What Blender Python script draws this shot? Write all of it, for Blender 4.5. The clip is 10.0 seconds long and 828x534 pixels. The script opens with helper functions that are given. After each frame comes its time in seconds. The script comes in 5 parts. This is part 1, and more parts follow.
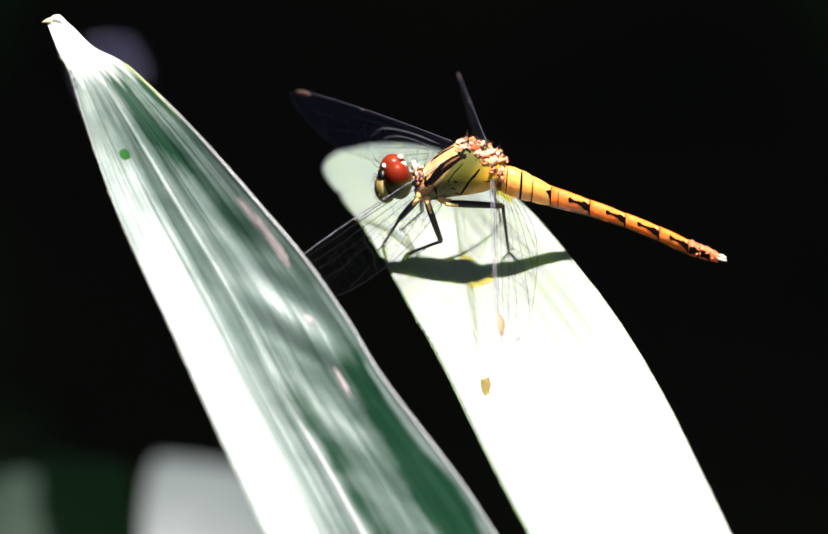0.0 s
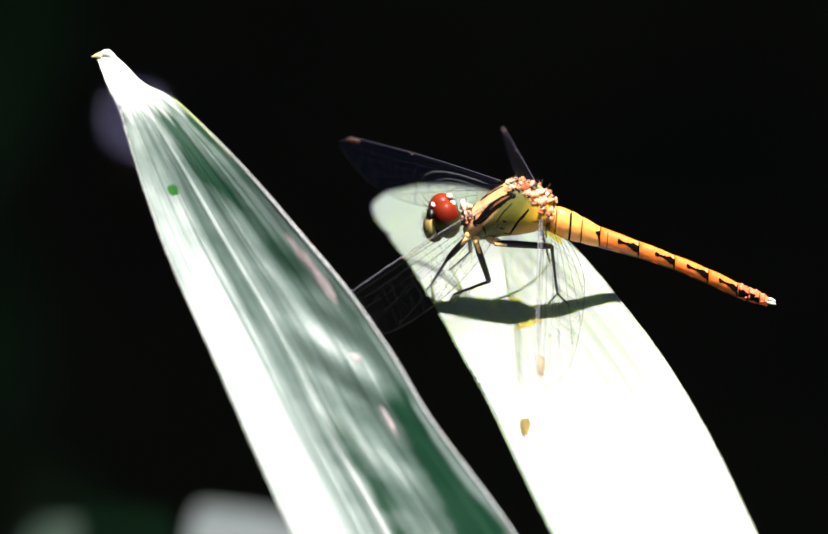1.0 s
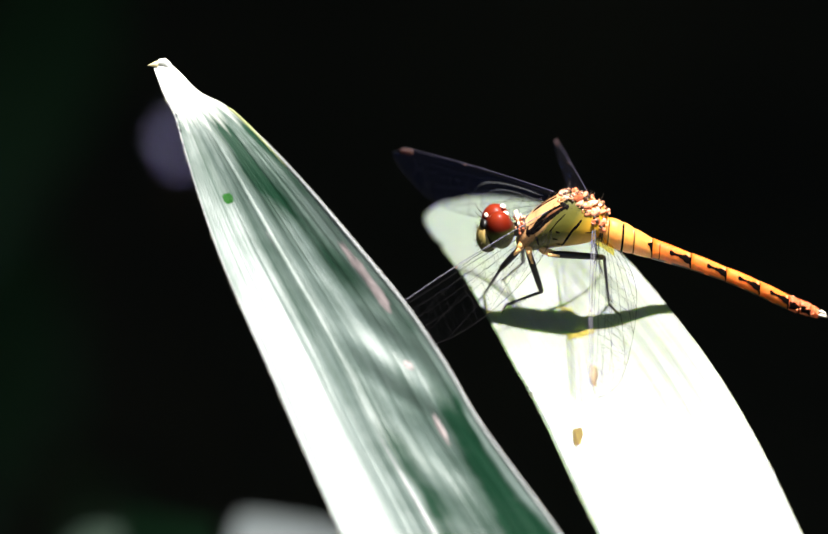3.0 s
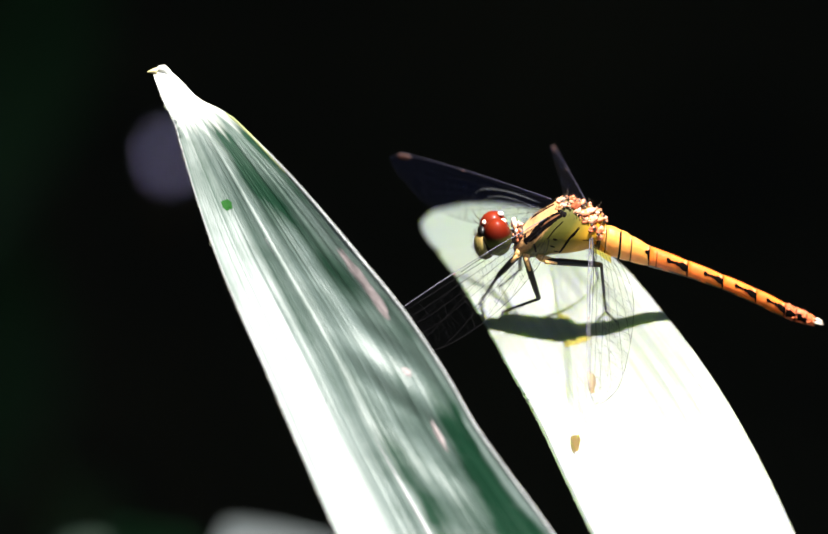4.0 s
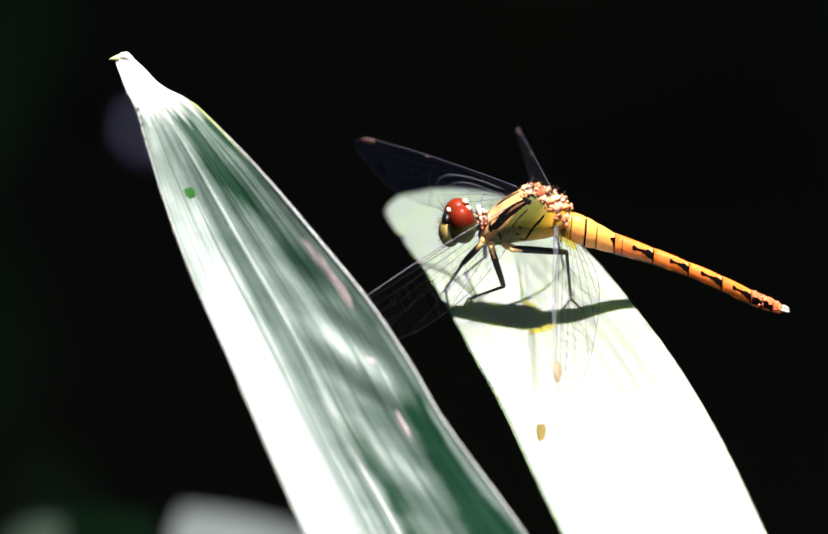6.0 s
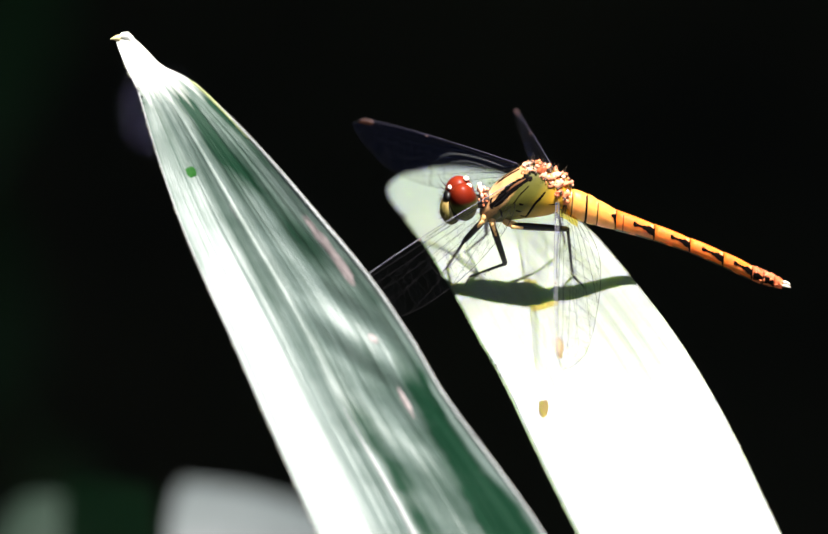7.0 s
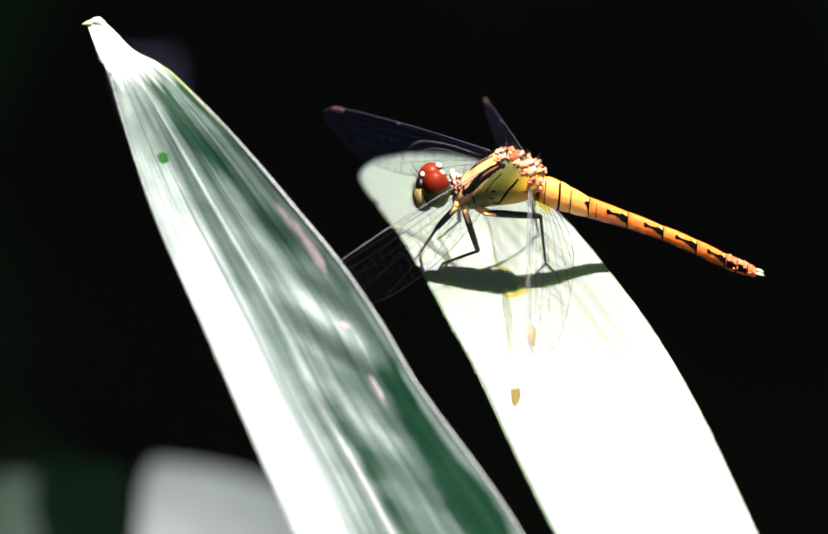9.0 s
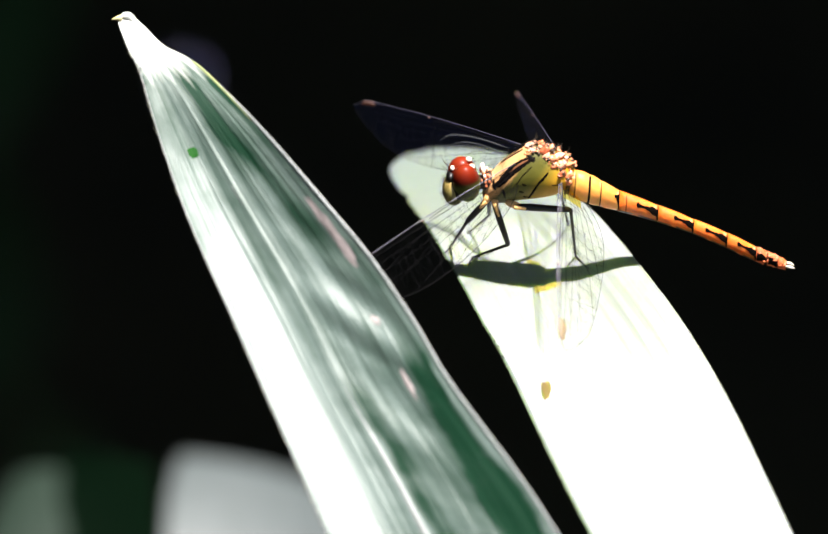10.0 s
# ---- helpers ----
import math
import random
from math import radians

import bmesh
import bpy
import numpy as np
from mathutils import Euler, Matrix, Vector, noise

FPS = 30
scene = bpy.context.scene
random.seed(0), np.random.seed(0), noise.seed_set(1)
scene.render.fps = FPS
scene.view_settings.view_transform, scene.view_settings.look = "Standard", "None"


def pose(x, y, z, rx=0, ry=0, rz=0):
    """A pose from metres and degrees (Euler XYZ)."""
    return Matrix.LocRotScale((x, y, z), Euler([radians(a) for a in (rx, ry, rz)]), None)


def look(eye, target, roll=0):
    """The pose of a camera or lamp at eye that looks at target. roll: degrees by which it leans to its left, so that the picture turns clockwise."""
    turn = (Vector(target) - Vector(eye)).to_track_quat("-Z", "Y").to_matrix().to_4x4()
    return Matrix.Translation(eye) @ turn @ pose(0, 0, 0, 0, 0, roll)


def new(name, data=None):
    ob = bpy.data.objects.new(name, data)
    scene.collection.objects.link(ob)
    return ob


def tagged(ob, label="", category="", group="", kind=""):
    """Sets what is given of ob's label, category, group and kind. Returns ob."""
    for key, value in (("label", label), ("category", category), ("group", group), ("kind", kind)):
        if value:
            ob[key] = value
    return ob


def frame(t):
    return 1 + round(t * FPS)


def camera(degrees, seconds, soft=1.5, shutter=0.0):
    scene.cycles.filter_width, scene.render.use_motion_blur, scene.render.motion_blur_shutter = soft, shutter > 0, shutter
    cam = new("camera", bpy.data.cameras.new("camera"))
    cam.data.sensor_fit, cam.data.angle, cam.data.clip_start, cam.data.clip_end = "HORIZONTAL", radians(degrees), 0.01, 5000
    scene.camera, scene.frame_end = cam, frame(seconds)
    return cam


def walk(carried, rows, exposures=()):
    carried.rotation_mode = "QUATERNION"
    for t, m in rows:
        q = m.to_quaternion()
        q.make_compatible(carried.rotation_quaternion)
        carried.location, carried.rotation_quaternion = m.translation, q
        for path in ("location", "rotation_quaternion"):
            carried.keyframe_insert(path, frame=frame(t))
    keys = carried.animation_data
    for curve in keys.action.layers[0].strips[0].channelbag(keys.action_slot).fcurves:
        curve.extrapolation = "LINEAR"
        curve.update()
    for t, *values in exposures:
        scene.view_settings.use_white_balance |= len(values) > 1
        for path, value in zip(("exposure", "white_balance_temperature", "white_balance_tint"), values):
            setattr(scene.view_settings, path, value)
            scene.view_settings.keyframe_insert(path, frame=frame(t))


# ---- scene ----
FOV, DIST = 9.0, 0.568
# frame of the subject: x right, y up the slope of sight, z towards the eye
BASE = pose(0, 0, 0.62, 65, 0, 0)
MM = 0.001

cam = camera(FOV, 10.0, soft=1.6)
cam.data.dof.use_dof = True
cam.data.dof.focus_distance = DIST
cam.data.dof.aperture_fstop = 14.8

def hand_pose(x, y, z, ax, ay, az):
    v = Vector((radians(ax), radians(ay), radians(az)))
    turn = Matrix.Rotation(v.length, 4, v.normalized()) if v.length > 1e-9 else Matrix()
    return BASE @ Matrix.Translation((x * MM, y * MM, DIST + z * MM)) @ turn


# seconds; sway of the hand in mm, turn in degrees
walk(cam, [
    (0, hand_pose(2.96, 4.03, -0.63, -1.063, -0.645, -0.843)),
    (0.1, hand_pose(2.67, 3.63, -1.12, -1.114, -0.700, -0.749)),
    (0.2, hand_pose(2.38, 3.22, -1.62, -1.235, -0.625, -0.654)),
    (0.3, hand_pose(2.09, 2.82, -2.11, -1.064, -0.683, -0.560)),
    (0.4, hand_pose(1.80, 2.41, -2.60, -0.726, -0.883, -0.466)),
    (0.5, hand_pose(1.51, 2.01, -3.09, -0.539, -0.853, -0.372)),
    (0.6, hand_pose(1.84, 1.76, -3.04, -0.538, -0.769, -0.338)),
    (0.7, hand_pose(2.18, 1.51, -2.98, -0.590, -0.605, -0.304)),
    (0.8, hand_pose(2.51, 1.26, -2.93, -0.479, -0.366, -0.270)),
    (0.9, hand_pose(2.85, 1.01, -2.88, -0.400, -0.127, -0.236)),
    (1, hand_pose(3.19, 0.76, -2.82, -0.306, -0.097, -0.201)),
    (1.1, hand_pose(2.92, 0.66, -2.92, -0.442, -0.188, -0.209)),
    (1.2, hand_pose(2.66, 0.57, -3.02, -0.401, -0.414, -0.217)),
    (1.3, hand_pose(2.39, 0.47, -3.13, -0.266, -0.485, -0.225)),
    (1.4, hand_pose(2.13, 0.37, -3.23, -0.380, -0.313, -0.233)),
    (1.5, hand_pose(1.86, 0.27, -3.33, -0.210, -0.142, -0.241)),
    (1.6, hand_pose(1.69, -0.04, -2.65, -0.102, -0.005, -0.142)),
    (1.7, hand_pose(1.52, -0.35, -1.98, -0.177, 0.169, -0.044)),
    (1.8, hand_pose(1.34, -0.66, -1.30, 0.072, 0.121, 0.055)),
    (1.9, hand_pose(1.17, -0.97, -0.63, 0.034, 0.245, 0.153)),
    (2, hand_pose(1.00, -1.28, 0.05, 0.113, 0.161, 0.252)),
    (2.1, hand_pose(1.16, -1.24, 0.18, -0.157, 0.312, 0.243)),
    (2.2, hand_pose(1.32, -1.21, 0.32, -0.265, 0.063, 0.235)),
    (2.3, hand_pose(1.47, -1.17, 0.46, -0.162, 0.061, 0.226)),
    (2.4, hand_pose(1.63, -1.13, 0.59, 0.066, 0.028, 0.218)),
    (2.5, hand_pose(1.79, -1.10, 0.73, 0.204, 0.125, 0.210)),
    (2.6, hand_pose(1.85, -1.22, 0.26, -0.056, 0.233, 0.205)),
    (2.7, hand_pose(1.91, -1.33, -0.20, 0.041, 0.365, 0.200)),
    (3.8, hand_pose(-0.67, 0.32, 1.95, -0.297, 0.072, 0.270)),
    (3.9, hand_pose(-0.80, 0.07, 1.98, -0.181, 0.102, 0.337)),
    (4, hand_pose(-0.93, -0.18, 2.01, -0.030, 0.043, 0.404)),
    (4.1, hand_pose(-0.78, -0.12, 1.60, -0.155, 0.040, 0.323)),
    (4.2, hand_pose(-0.62, -0.06, 1.18, -0.292, -0.011, 0.241)),
    (4.3, hand_pose(-0.46, 0.00, 0.76, -0.118, -0.185, 0.160)),
    (4.4, hand_pose(-0.30, 0.06, 0.34, 0.044, -0.229, 0.079)),
    (4.5, hand_pose(-0.15, 0.13, -0.07, -0.013, -0.015, -0.003)),
    (4.6, hand_pose(-0.16, 0.33, -0.45, -0.143, 0.145, 0.026)),
    (4.7, hand_pose(-0.16, 0.54, -0.83, -0.178, 0.011, 0.056)),
    (4.8, hand_pose(-0.17, 0.75, -1.21, -0.158, -0.079, 0.085)),
    (4.9, hand_pose(-0.18, 0.96, -1.59, -0.119, -0.274, 0.114)),
    (5, hand_pose(-0.19, 1.17, -1.97, -0.241, -0.279, 0.143)),
    (5.1, hand_pose(-0.14, 1.05, -2.00, -0.062, -0.317, 0.140)),
    (5.2, hand_pose(-0.10, 0.94, -2.03, -0.144, -0.306, 0.138)),
    (5.3, hand_pose(-0.05, 0.82, -2.06, -0.164, -0.308, 0.135)),
    (5.4, hand_pose(-0.01, 0.71, -2.08, -0.252, -0.242, 0.133)),
    (5.5, hand_pose(0.04, 0.60, -2.11, -0.225, -0.148, 0.130)),
    (5.6, hand_pose(-0.19, 1.71, -1.76, -0.410, -0.213, 0.245)),
    (5.7, hand_pose(-0.41, 2.82, -1.40, -0.440, -0.336, 0.360)),
    (6.8, hand_pose(-0.26, 1.13, -0.14, -0.386, -0.147, 0.123)),
    (6.9, hand_pose(0.01, 1.06, -0.19, -0.302, -0.221, 0.033)),
    (7, hand_pose(0.29, 0.99, -0.23, -0.521, -0.207, -0.057)),
    (7.1, hand_pose(0.18, 0.95, -0.45, -0.425, -0.262, -0.012)),
    (7.2, hand_pose(0.08, 0.90, -0.67, -0.617, -0.174, 0.032)),
    (7.3, hand_pose(-0.02, 0.85, -0.89, -0.435, -0.247, 0.077)),
    (7.4, hand_pose(-0.13, 0.81, -1.11, -0.571, -0.191, 0.122)),
    (7.5, hand_pose(-0.23, 0.76, -1.32, -0.559, -0.353, 0.167)),
    (7.6, hand_pose(-0.21, 0.75, -1.42, -0.520, -0.374, 0.182)),
    (7.7, hand_pose(-0.18, 0.73, -1.52, -0.532, -0.335, 0.198)),
    (7.8, hand_pose(-0.16, 0.72, -1.62, -0.488, -0.346, 0.213)),
    (7.9, hand_pose(-0.13, 0.70, -1.72, -0.432, -0.300, 0.228)),
    (8, hand_pose(-0.11, 0.69, -1.82, -0.416, -0.251, 0.244)),
    (8.1, hand_pose(-0.04, 0.71, -1.65, -0.361, -0.265, 0.270)),
    (8.2, hand_pose(0.02, 0.74, -1.49, -0.596, -0.109, 0.296)),
    (8.3, hand_pose(0.09, 0.76, -1.32, -0.638, -0.101, 0.323)),
    (8.4, hand_pose(0.15, 0.78, -1.16, -0.605, 0.012, 0.349)),
    (8.5, hand_pose(0.22, 0.81, -0.99, -0.588, -0.147, 0.375)),
    (8.6, hand_pose(0.36, 1.02, -1.20, -0.564, -0.154, 0.330)),
    (8.7, hand_pose(0.50, 1.23, -1.41, -0.694, -0.253, 0.285)),
    (8.8, hand_pose(0.64, 1.44, -1.62, -0.786, -0.415, 0.239)),
    (8.9, hand_pose(0.78, 1.65, -1.83, -0.805, -0.458, 0.194)),
    (9, hand_pose(0.93, 1.87, -2.04, -0.754, -0.444, 0.149)),
    (9.1, hand_pose(0.38, 1.42, -1.74, -0.818, -0.479, 0.185)),
    (9.2, hand_pose(-0.16, 0.98, -1.44, -0.801, -0.420, 0.221)),
    (9.3, hand_pose(-0.70, 0.53, -1.14, -0.859, -0.484, 0.258)),
    (9.4, hand_pose(-1.25, 0.09, -0.84, -0.735, -0.529, 0.294)),
    (9.5, hand_pose(-1.79, -0.36, -0.54, -0.500, -0.762, 0.330)),
    (9.6, hand_pose(-1.38, 0.05, -0.83, -0.709, -0.672, 0.256)),
    (9.7, hand_pose(-0.96, 0.45, -1.12, -0.757, -0.497, 0.182)),
    (9.8, hand_pose(-0.54, 0.85, -1.41, -0.593, -0.427, 0.108)),
    (9.9, hand_pose(-0.13, 1.25, -1.70, -0.666, -0.233, 0.034)),
    (10, hand_pose(0.29, 1.65, -1.99, -0.797, -0.180, -0.040)),
])

# ---------------------------------------------------------------- light
SUN_WAY = Vector((0.187, 0.82, 0.54)).normalized()
sun_world = BASE.to_3x3() @ SUN_WAY
world = bpy.data.worlds.new("forest_sky")
scene.world = world
world.use_nodes = True
sky = world.node_tree.nodes.new("ShaderNodeTexSky")
sky.sky_type = "NISHITA"
sky.sun_disc = False
sky.sun_elevation = math.asin(sun_world.z)
sky.sun_rotation = math.atan2(sun_world.x, sun_world.y)
background = world.node_tree.nodes["Background"]
background.inputs["Strength"].default_value = 0.047
world.node_tree.links.new(sky.outputs["Color"], background.inputs["Color"])
sun = new("sun", bpy.data.lights.new("sun", "SUN"))
sun.data.energy = 5.0
sun.data.angle = radians(0.53)
sun.data.color = (1.0, 0.965, 0.93)
sun.matrix_world = look(sun_world * 5, (0, 0, 0))
scene.view_settings.exposure = 1.8


# ---------------------------------------------------------------- materials
def material(name, color, rough=0.5, spec=0.5, vary=0.25, scale=400.0, bump=0.0, bump_scale=None, trans=0.0, coat=0.0, dark=None, soak=0.0):
    m = bpy.data.materials.new(name)
    m.use_nodes = True
    nt = m.node_tree
    b = nt.nodes["Principled BSDF"]
    b.inputs["Roughness"].default_value = rough
    b.inputs["Specular IOR Level"].default_value = spec
    b.inputs["Coat Weight"].default_value = coat
    b.inputs["Coat Roughness"].default_value = 0.12
    if soak:
        b.inputs["Subsurface Weight"].default_value = soak
        b.inputs["Subsurface Radius"].default_value = (1.0, 0.5, 0.2)
        b.inputs["Subsurface Scale"].default_value = 0.0012
    co = nt.nodes.new("ShaderNodeTexCoord")
    fine = nt.nodes.new("ShaderNodeTexNoise")
    fine.inputs["Scale"].default_value = scale
    fine.inputs["Detail"].default_value = 5.0
    wide = nt.nodes.new("ShaderNodeTexNoise")
    wide.inputs["Scale"].default_value = scale * 0.18
    for n in (fine, wide):
        nt.links.new(co.outputs["Object"], n.inputs["Vector"])
    add = nt.nodes.new("ShaderNodeMath")
    add.operation = "ADD"
    nt.links.new(fine.outputs["Fac"], add.inputs[0])
    nt.links.new(wide.outputs["Fac"], add.inputs[1])
    ramp = nt.nodes.new("ShaderNodeValToRGB")
    ramp.color_ramp.elements[0].position, ramp.color_ramp.elements[1].position = 0.7, 1.3
    ramp.color_ramp.elements[1].position = 1.0
    half = nt.nodes.new("ShaderNodeMath")
    half.operation = "MULTIPLY"
    half.inputs[1].default_value = 0.5
    nt.links.new(add.outputs[0], half.inputs[0])
    ramp.color_ramp.elements[0].position, ramp.color_ramp.elements[1].position = 0.35, 0.65
    low = dark or tuple(c * (1 - vary) for c in color)
    ramp.color_ramp.elements[0].color = (*low, 1)
    ramp.color_ramp.elements[1].color = (*(min(1, c * (1 + vary * 0.6)) for c in color), 1)
    nt.links.new(half.outputs[0], ramp.inputs["Fac"])
    nt.links.new(ramp.outputs["Color"], b.inputs["Base Color"])
    if bump:
        bn = nt.nodes.new("ShaderNodeBump")
        bn.inputs["Strength"].default_value = bump
        bn.inputs["Distance"].default_value = 0.0004
        grain = nt.nodes.new("ShaderNodeTexNoise")
        grain.inputs["Scale"].default_value = bump_scale or scale * 2
        grain.inputs["Detail"].default_value = 4.0
        nt.links.new(co.outputs["Object"], grain.inputs["Vector"])
        nt.links.new(grain.outputs["Fac"], bn.inputs["Height"])
        nt.links.new(bn.outputs["Normal"], b.inputs["Normal"])
    if trans:
        tl = nt.nodes.new("ShaderNodeBsdfTranslucent")
        nt.links.new(ramp.outputs["Color"], tl.inputs["Color"])
        mix = nt.nodes.new("ShaderNodeMixShader")
        mix.inputs["Fac"].default_value = trans
        nt.links.new(b.outputs[0], mix.inputs[1])
        nt.links.new(tl.outputs[0], mix.inputs[2])
        nt.links.new(mix.outputs[0], nt.nodes["Material Output"].inputs["Surface"])
    return m


def leaf_material(name, color, vein, rough=0.35, spec=0.6, trans=0.2, veins=26.0, vein_bump=0.5, blotch=0.3, wax=0.2, through_tint=None, tip_tone=None, light_bands=None, shade_tone=None, soak=0.0, tip_end=0.1):
    """A grass-like blade: parallel veins along it, blotches, a waxy skin."""
    m = bpy.data.materials.new(name)
    m.use_nodes = True
    nt = m.node_tree
    b = nt.nodes["Principled BSDF"]
    b.inputs["Specular IOR Level"].default_value = spec
    b.inputs["Coat Weight"].default_value = wax
    b.inputs["Coat Roughness"].default_value = 0.42
    uv = nt.nodes.new("ShaderNodeUVMap")
    sep = nt.nodes.new("ShaderNodeSeparateXYZ")
    nt.links.new(uv.outputs["UV"], sep.inputs[0])

    def stripes(count, along, detail):
        mp = nt.nodes.new("ShaderNodeMapping")
        mp.inputs["Scale"].default_value = (count, along, 1.0)
        nt.links.new(uv.outputs["UV"], mp.inputs["Vector"])
        n = nt.nodes.new("ShaderNodeTexNoise")
        n.inputs["Scale"].default_value = 1.0
        n.inputs["Detail"].default_value = detail
        nt.links.new(mp.outputs[0], n.inputs["Vector"])
        return n

    broad, thin, spots = stripes(veins * 0.5, 1.2, 2.0), stripes(veins * 3.0, 2.5, 3.0), stripes(7.0, 9.0, 4.0)
    ramp = nt.nodes.new("ShaderNodeValToRGB")
    ramp.color_ramp.elements[0].position, ramp.color_ramp.elements[1].position = 0.36, 0.66
    ramp.color_ramp.elements[0].color, ramp.color_ramp.elements[1].color = (*color, 1), (*vein, 1)
    mixv = nt.nodes.new("ShaderNodeMath")
    mixv.operation = "MULTIPLY_ADD"
    mixv.inputs[1].default_value = 0.45
    nt.links.new(thin.outputs["Fac"], mixv.inputs[0])
    part_b = nt.nodes.new("ShaderNodeMath")
    part_b.operation = "MULTIPLY"
    part_b.inputs[1].default_value = 0.55
    nt.links.new(broad.outputs["Fac"], part_b.inputs[0])
    nt.links.new(part_b.outputs[0], mixv.inputs[2])
    nt.links.new(mixv.outputs[0], ramp.inputs["Fac"])
    dirt = nt.nodes.new("ShaderNodeMix")
    dirt.data_type = "RGBA"
    dirt.blend_type = "MULTIPLY"
    dirt.inputs["Factor"].default_value = blotch
    spot_ramp = nt.nodes.new("ShaderNodeValToRGB")
    spot_ramp.color_ramp.elements[0].position, spot_ramp.color_ramp.elements[1].position = 0.35, 0.6
    spot_ramp.color_ramp.elements[0].color = (0.5, 0.55, 0.45, 1)
    nt.links.new(spots.outputs["Fac"], spot_ramp.inputs["Fac"])
    nt.links.new(ramp.outputs["Color"], dirt.inputs["A"])
    nt.links.new(spot_ramp.outputs["Color"], dirt.inputs["B"])
    skin = dirt.outputs["Result"]
    if soak:
        b.subsurface_method = "BURLEY"
        b.inputs["Subsurface Weight"].default_value = soak
        b.inputs["Subsurface Radius"].default_value = (0.7, 1.0, 0.08)
        b.inputs["Subsurface Scale"].default_value = 0.002
    if light_bands:
        # glare and dappled shade painted as lengthwise tone bands; the bands change along it
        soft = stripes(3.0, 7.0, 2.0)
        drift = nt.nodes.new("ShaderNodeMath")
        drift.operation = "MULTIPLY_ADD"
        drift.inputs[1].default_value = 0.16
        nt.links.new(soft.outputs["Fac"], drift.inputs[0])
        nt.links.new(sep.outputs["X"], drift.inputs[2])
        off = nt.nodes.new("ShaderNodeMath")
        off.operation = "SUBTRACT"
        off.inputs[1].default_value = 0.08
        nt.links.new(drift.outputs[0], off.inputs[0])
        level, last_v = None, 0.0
        for station, stops in light_bands:
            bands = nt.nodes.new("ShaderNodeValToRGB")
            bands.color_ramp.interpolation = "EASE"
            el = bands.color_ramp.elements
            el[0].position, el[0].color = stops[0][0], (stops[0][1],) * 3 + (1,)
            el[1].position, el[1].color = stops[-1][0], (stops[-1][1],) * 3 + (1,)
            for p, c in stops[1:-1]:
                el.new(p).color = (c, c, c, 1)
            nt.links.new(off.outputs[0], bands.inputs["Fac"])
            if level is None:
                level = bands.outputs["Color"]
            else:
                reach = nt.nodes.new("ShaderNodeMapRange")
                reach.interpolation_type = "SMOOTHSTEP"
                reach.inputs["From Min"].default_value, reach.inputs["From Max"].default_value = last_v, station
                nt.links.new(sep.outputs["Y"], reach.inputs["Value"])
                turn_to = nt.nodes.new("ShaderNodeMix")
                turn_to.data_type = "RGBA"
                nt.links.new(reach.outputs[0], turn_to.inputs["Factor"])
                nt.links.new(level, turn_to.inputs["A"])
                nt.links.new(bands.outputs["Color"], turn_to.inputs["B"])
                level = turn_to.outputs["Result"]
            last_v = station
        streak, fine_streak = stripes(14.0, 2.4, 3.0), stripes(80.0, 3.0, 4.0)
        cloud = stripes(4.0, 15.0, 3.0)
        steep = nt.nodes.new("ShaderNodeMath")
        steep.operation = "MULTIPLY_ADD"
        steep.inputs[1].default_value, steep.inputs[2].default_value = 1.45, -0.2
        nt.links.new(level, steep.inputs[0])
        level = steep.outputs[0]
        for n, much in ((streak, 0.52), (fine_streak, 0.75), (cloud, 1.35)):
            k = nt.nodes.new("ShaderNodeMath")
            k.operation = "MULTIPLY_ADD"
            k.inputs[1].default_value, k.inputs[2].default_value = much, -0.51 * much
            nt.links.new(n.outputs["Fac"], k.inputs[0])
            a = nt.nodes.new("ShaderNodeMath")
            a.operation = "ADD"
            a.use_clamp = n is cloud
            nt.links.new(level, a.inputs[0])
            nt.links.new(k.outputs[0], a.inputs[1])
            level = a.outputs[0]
        tone_mix = nt.nodes.new("ShaderNodeMix")
        tone_mix.data_type = "RGBA"
        tone_mix.inputs["A"].default_value = (*shade_tone, 1)
        nt.links.new(level, tone_mix.inputs["Factor"])
        nt.links.new(skin, tone_mix.inputs["B"])
        skin = tone_mix.outputs["Result"]
        sheen = nt.nodes.new("ShaderNodeMapRange")
        sheen.inputs["To Min"].default_value, sheen.inputs["To Max"].default_value = 0.12, spec
        nt.links.new(level, sheen.inputs["Value"])
        nt.links.new(sheen.outputs[0], b.inputs["Specular IOR Level"])
        film = nt.nodes.new("ShaderNodeMath")
        film.operation = "MULTIPLY"
        film.inputs[1].default_value = wax
        nt.links.new(level, film.inputs[0])
        nt.links.new(film.outputs[0], b.inputs["Coat Weight"])
    if tip_tone:
        # blade's end, ragged border: sun glare painted on the front leaf, dimness on perch
        rag = nt.nodes.new("ShaderNodeMath")
        rag.operation = "MULTIPLY_ADD"
        rag.inputs[1].default_value = -0.1
        nt.links.new(broad.outputs["Fac"], rag.inputs[0])
        nt.links.new(sep.outputs["Y"], rag.inputs[2])
        fade = nt.nodes.new("ShaderNodeMapRange")
        fade.inputs["From Min"].default_value, fade.inputs["From Max"].default_value = 0.035, tip_end
        fade.inputs["To Min"].default_value, fade.inputs["To Max"].default_value = 1.0, 0.0
        nt.links.new(rag.outputs[0], fade.inputs["Value"])
        pale = nt.nodes.new("ShaderNodeMix")
        pale.data_type = "RGBA"
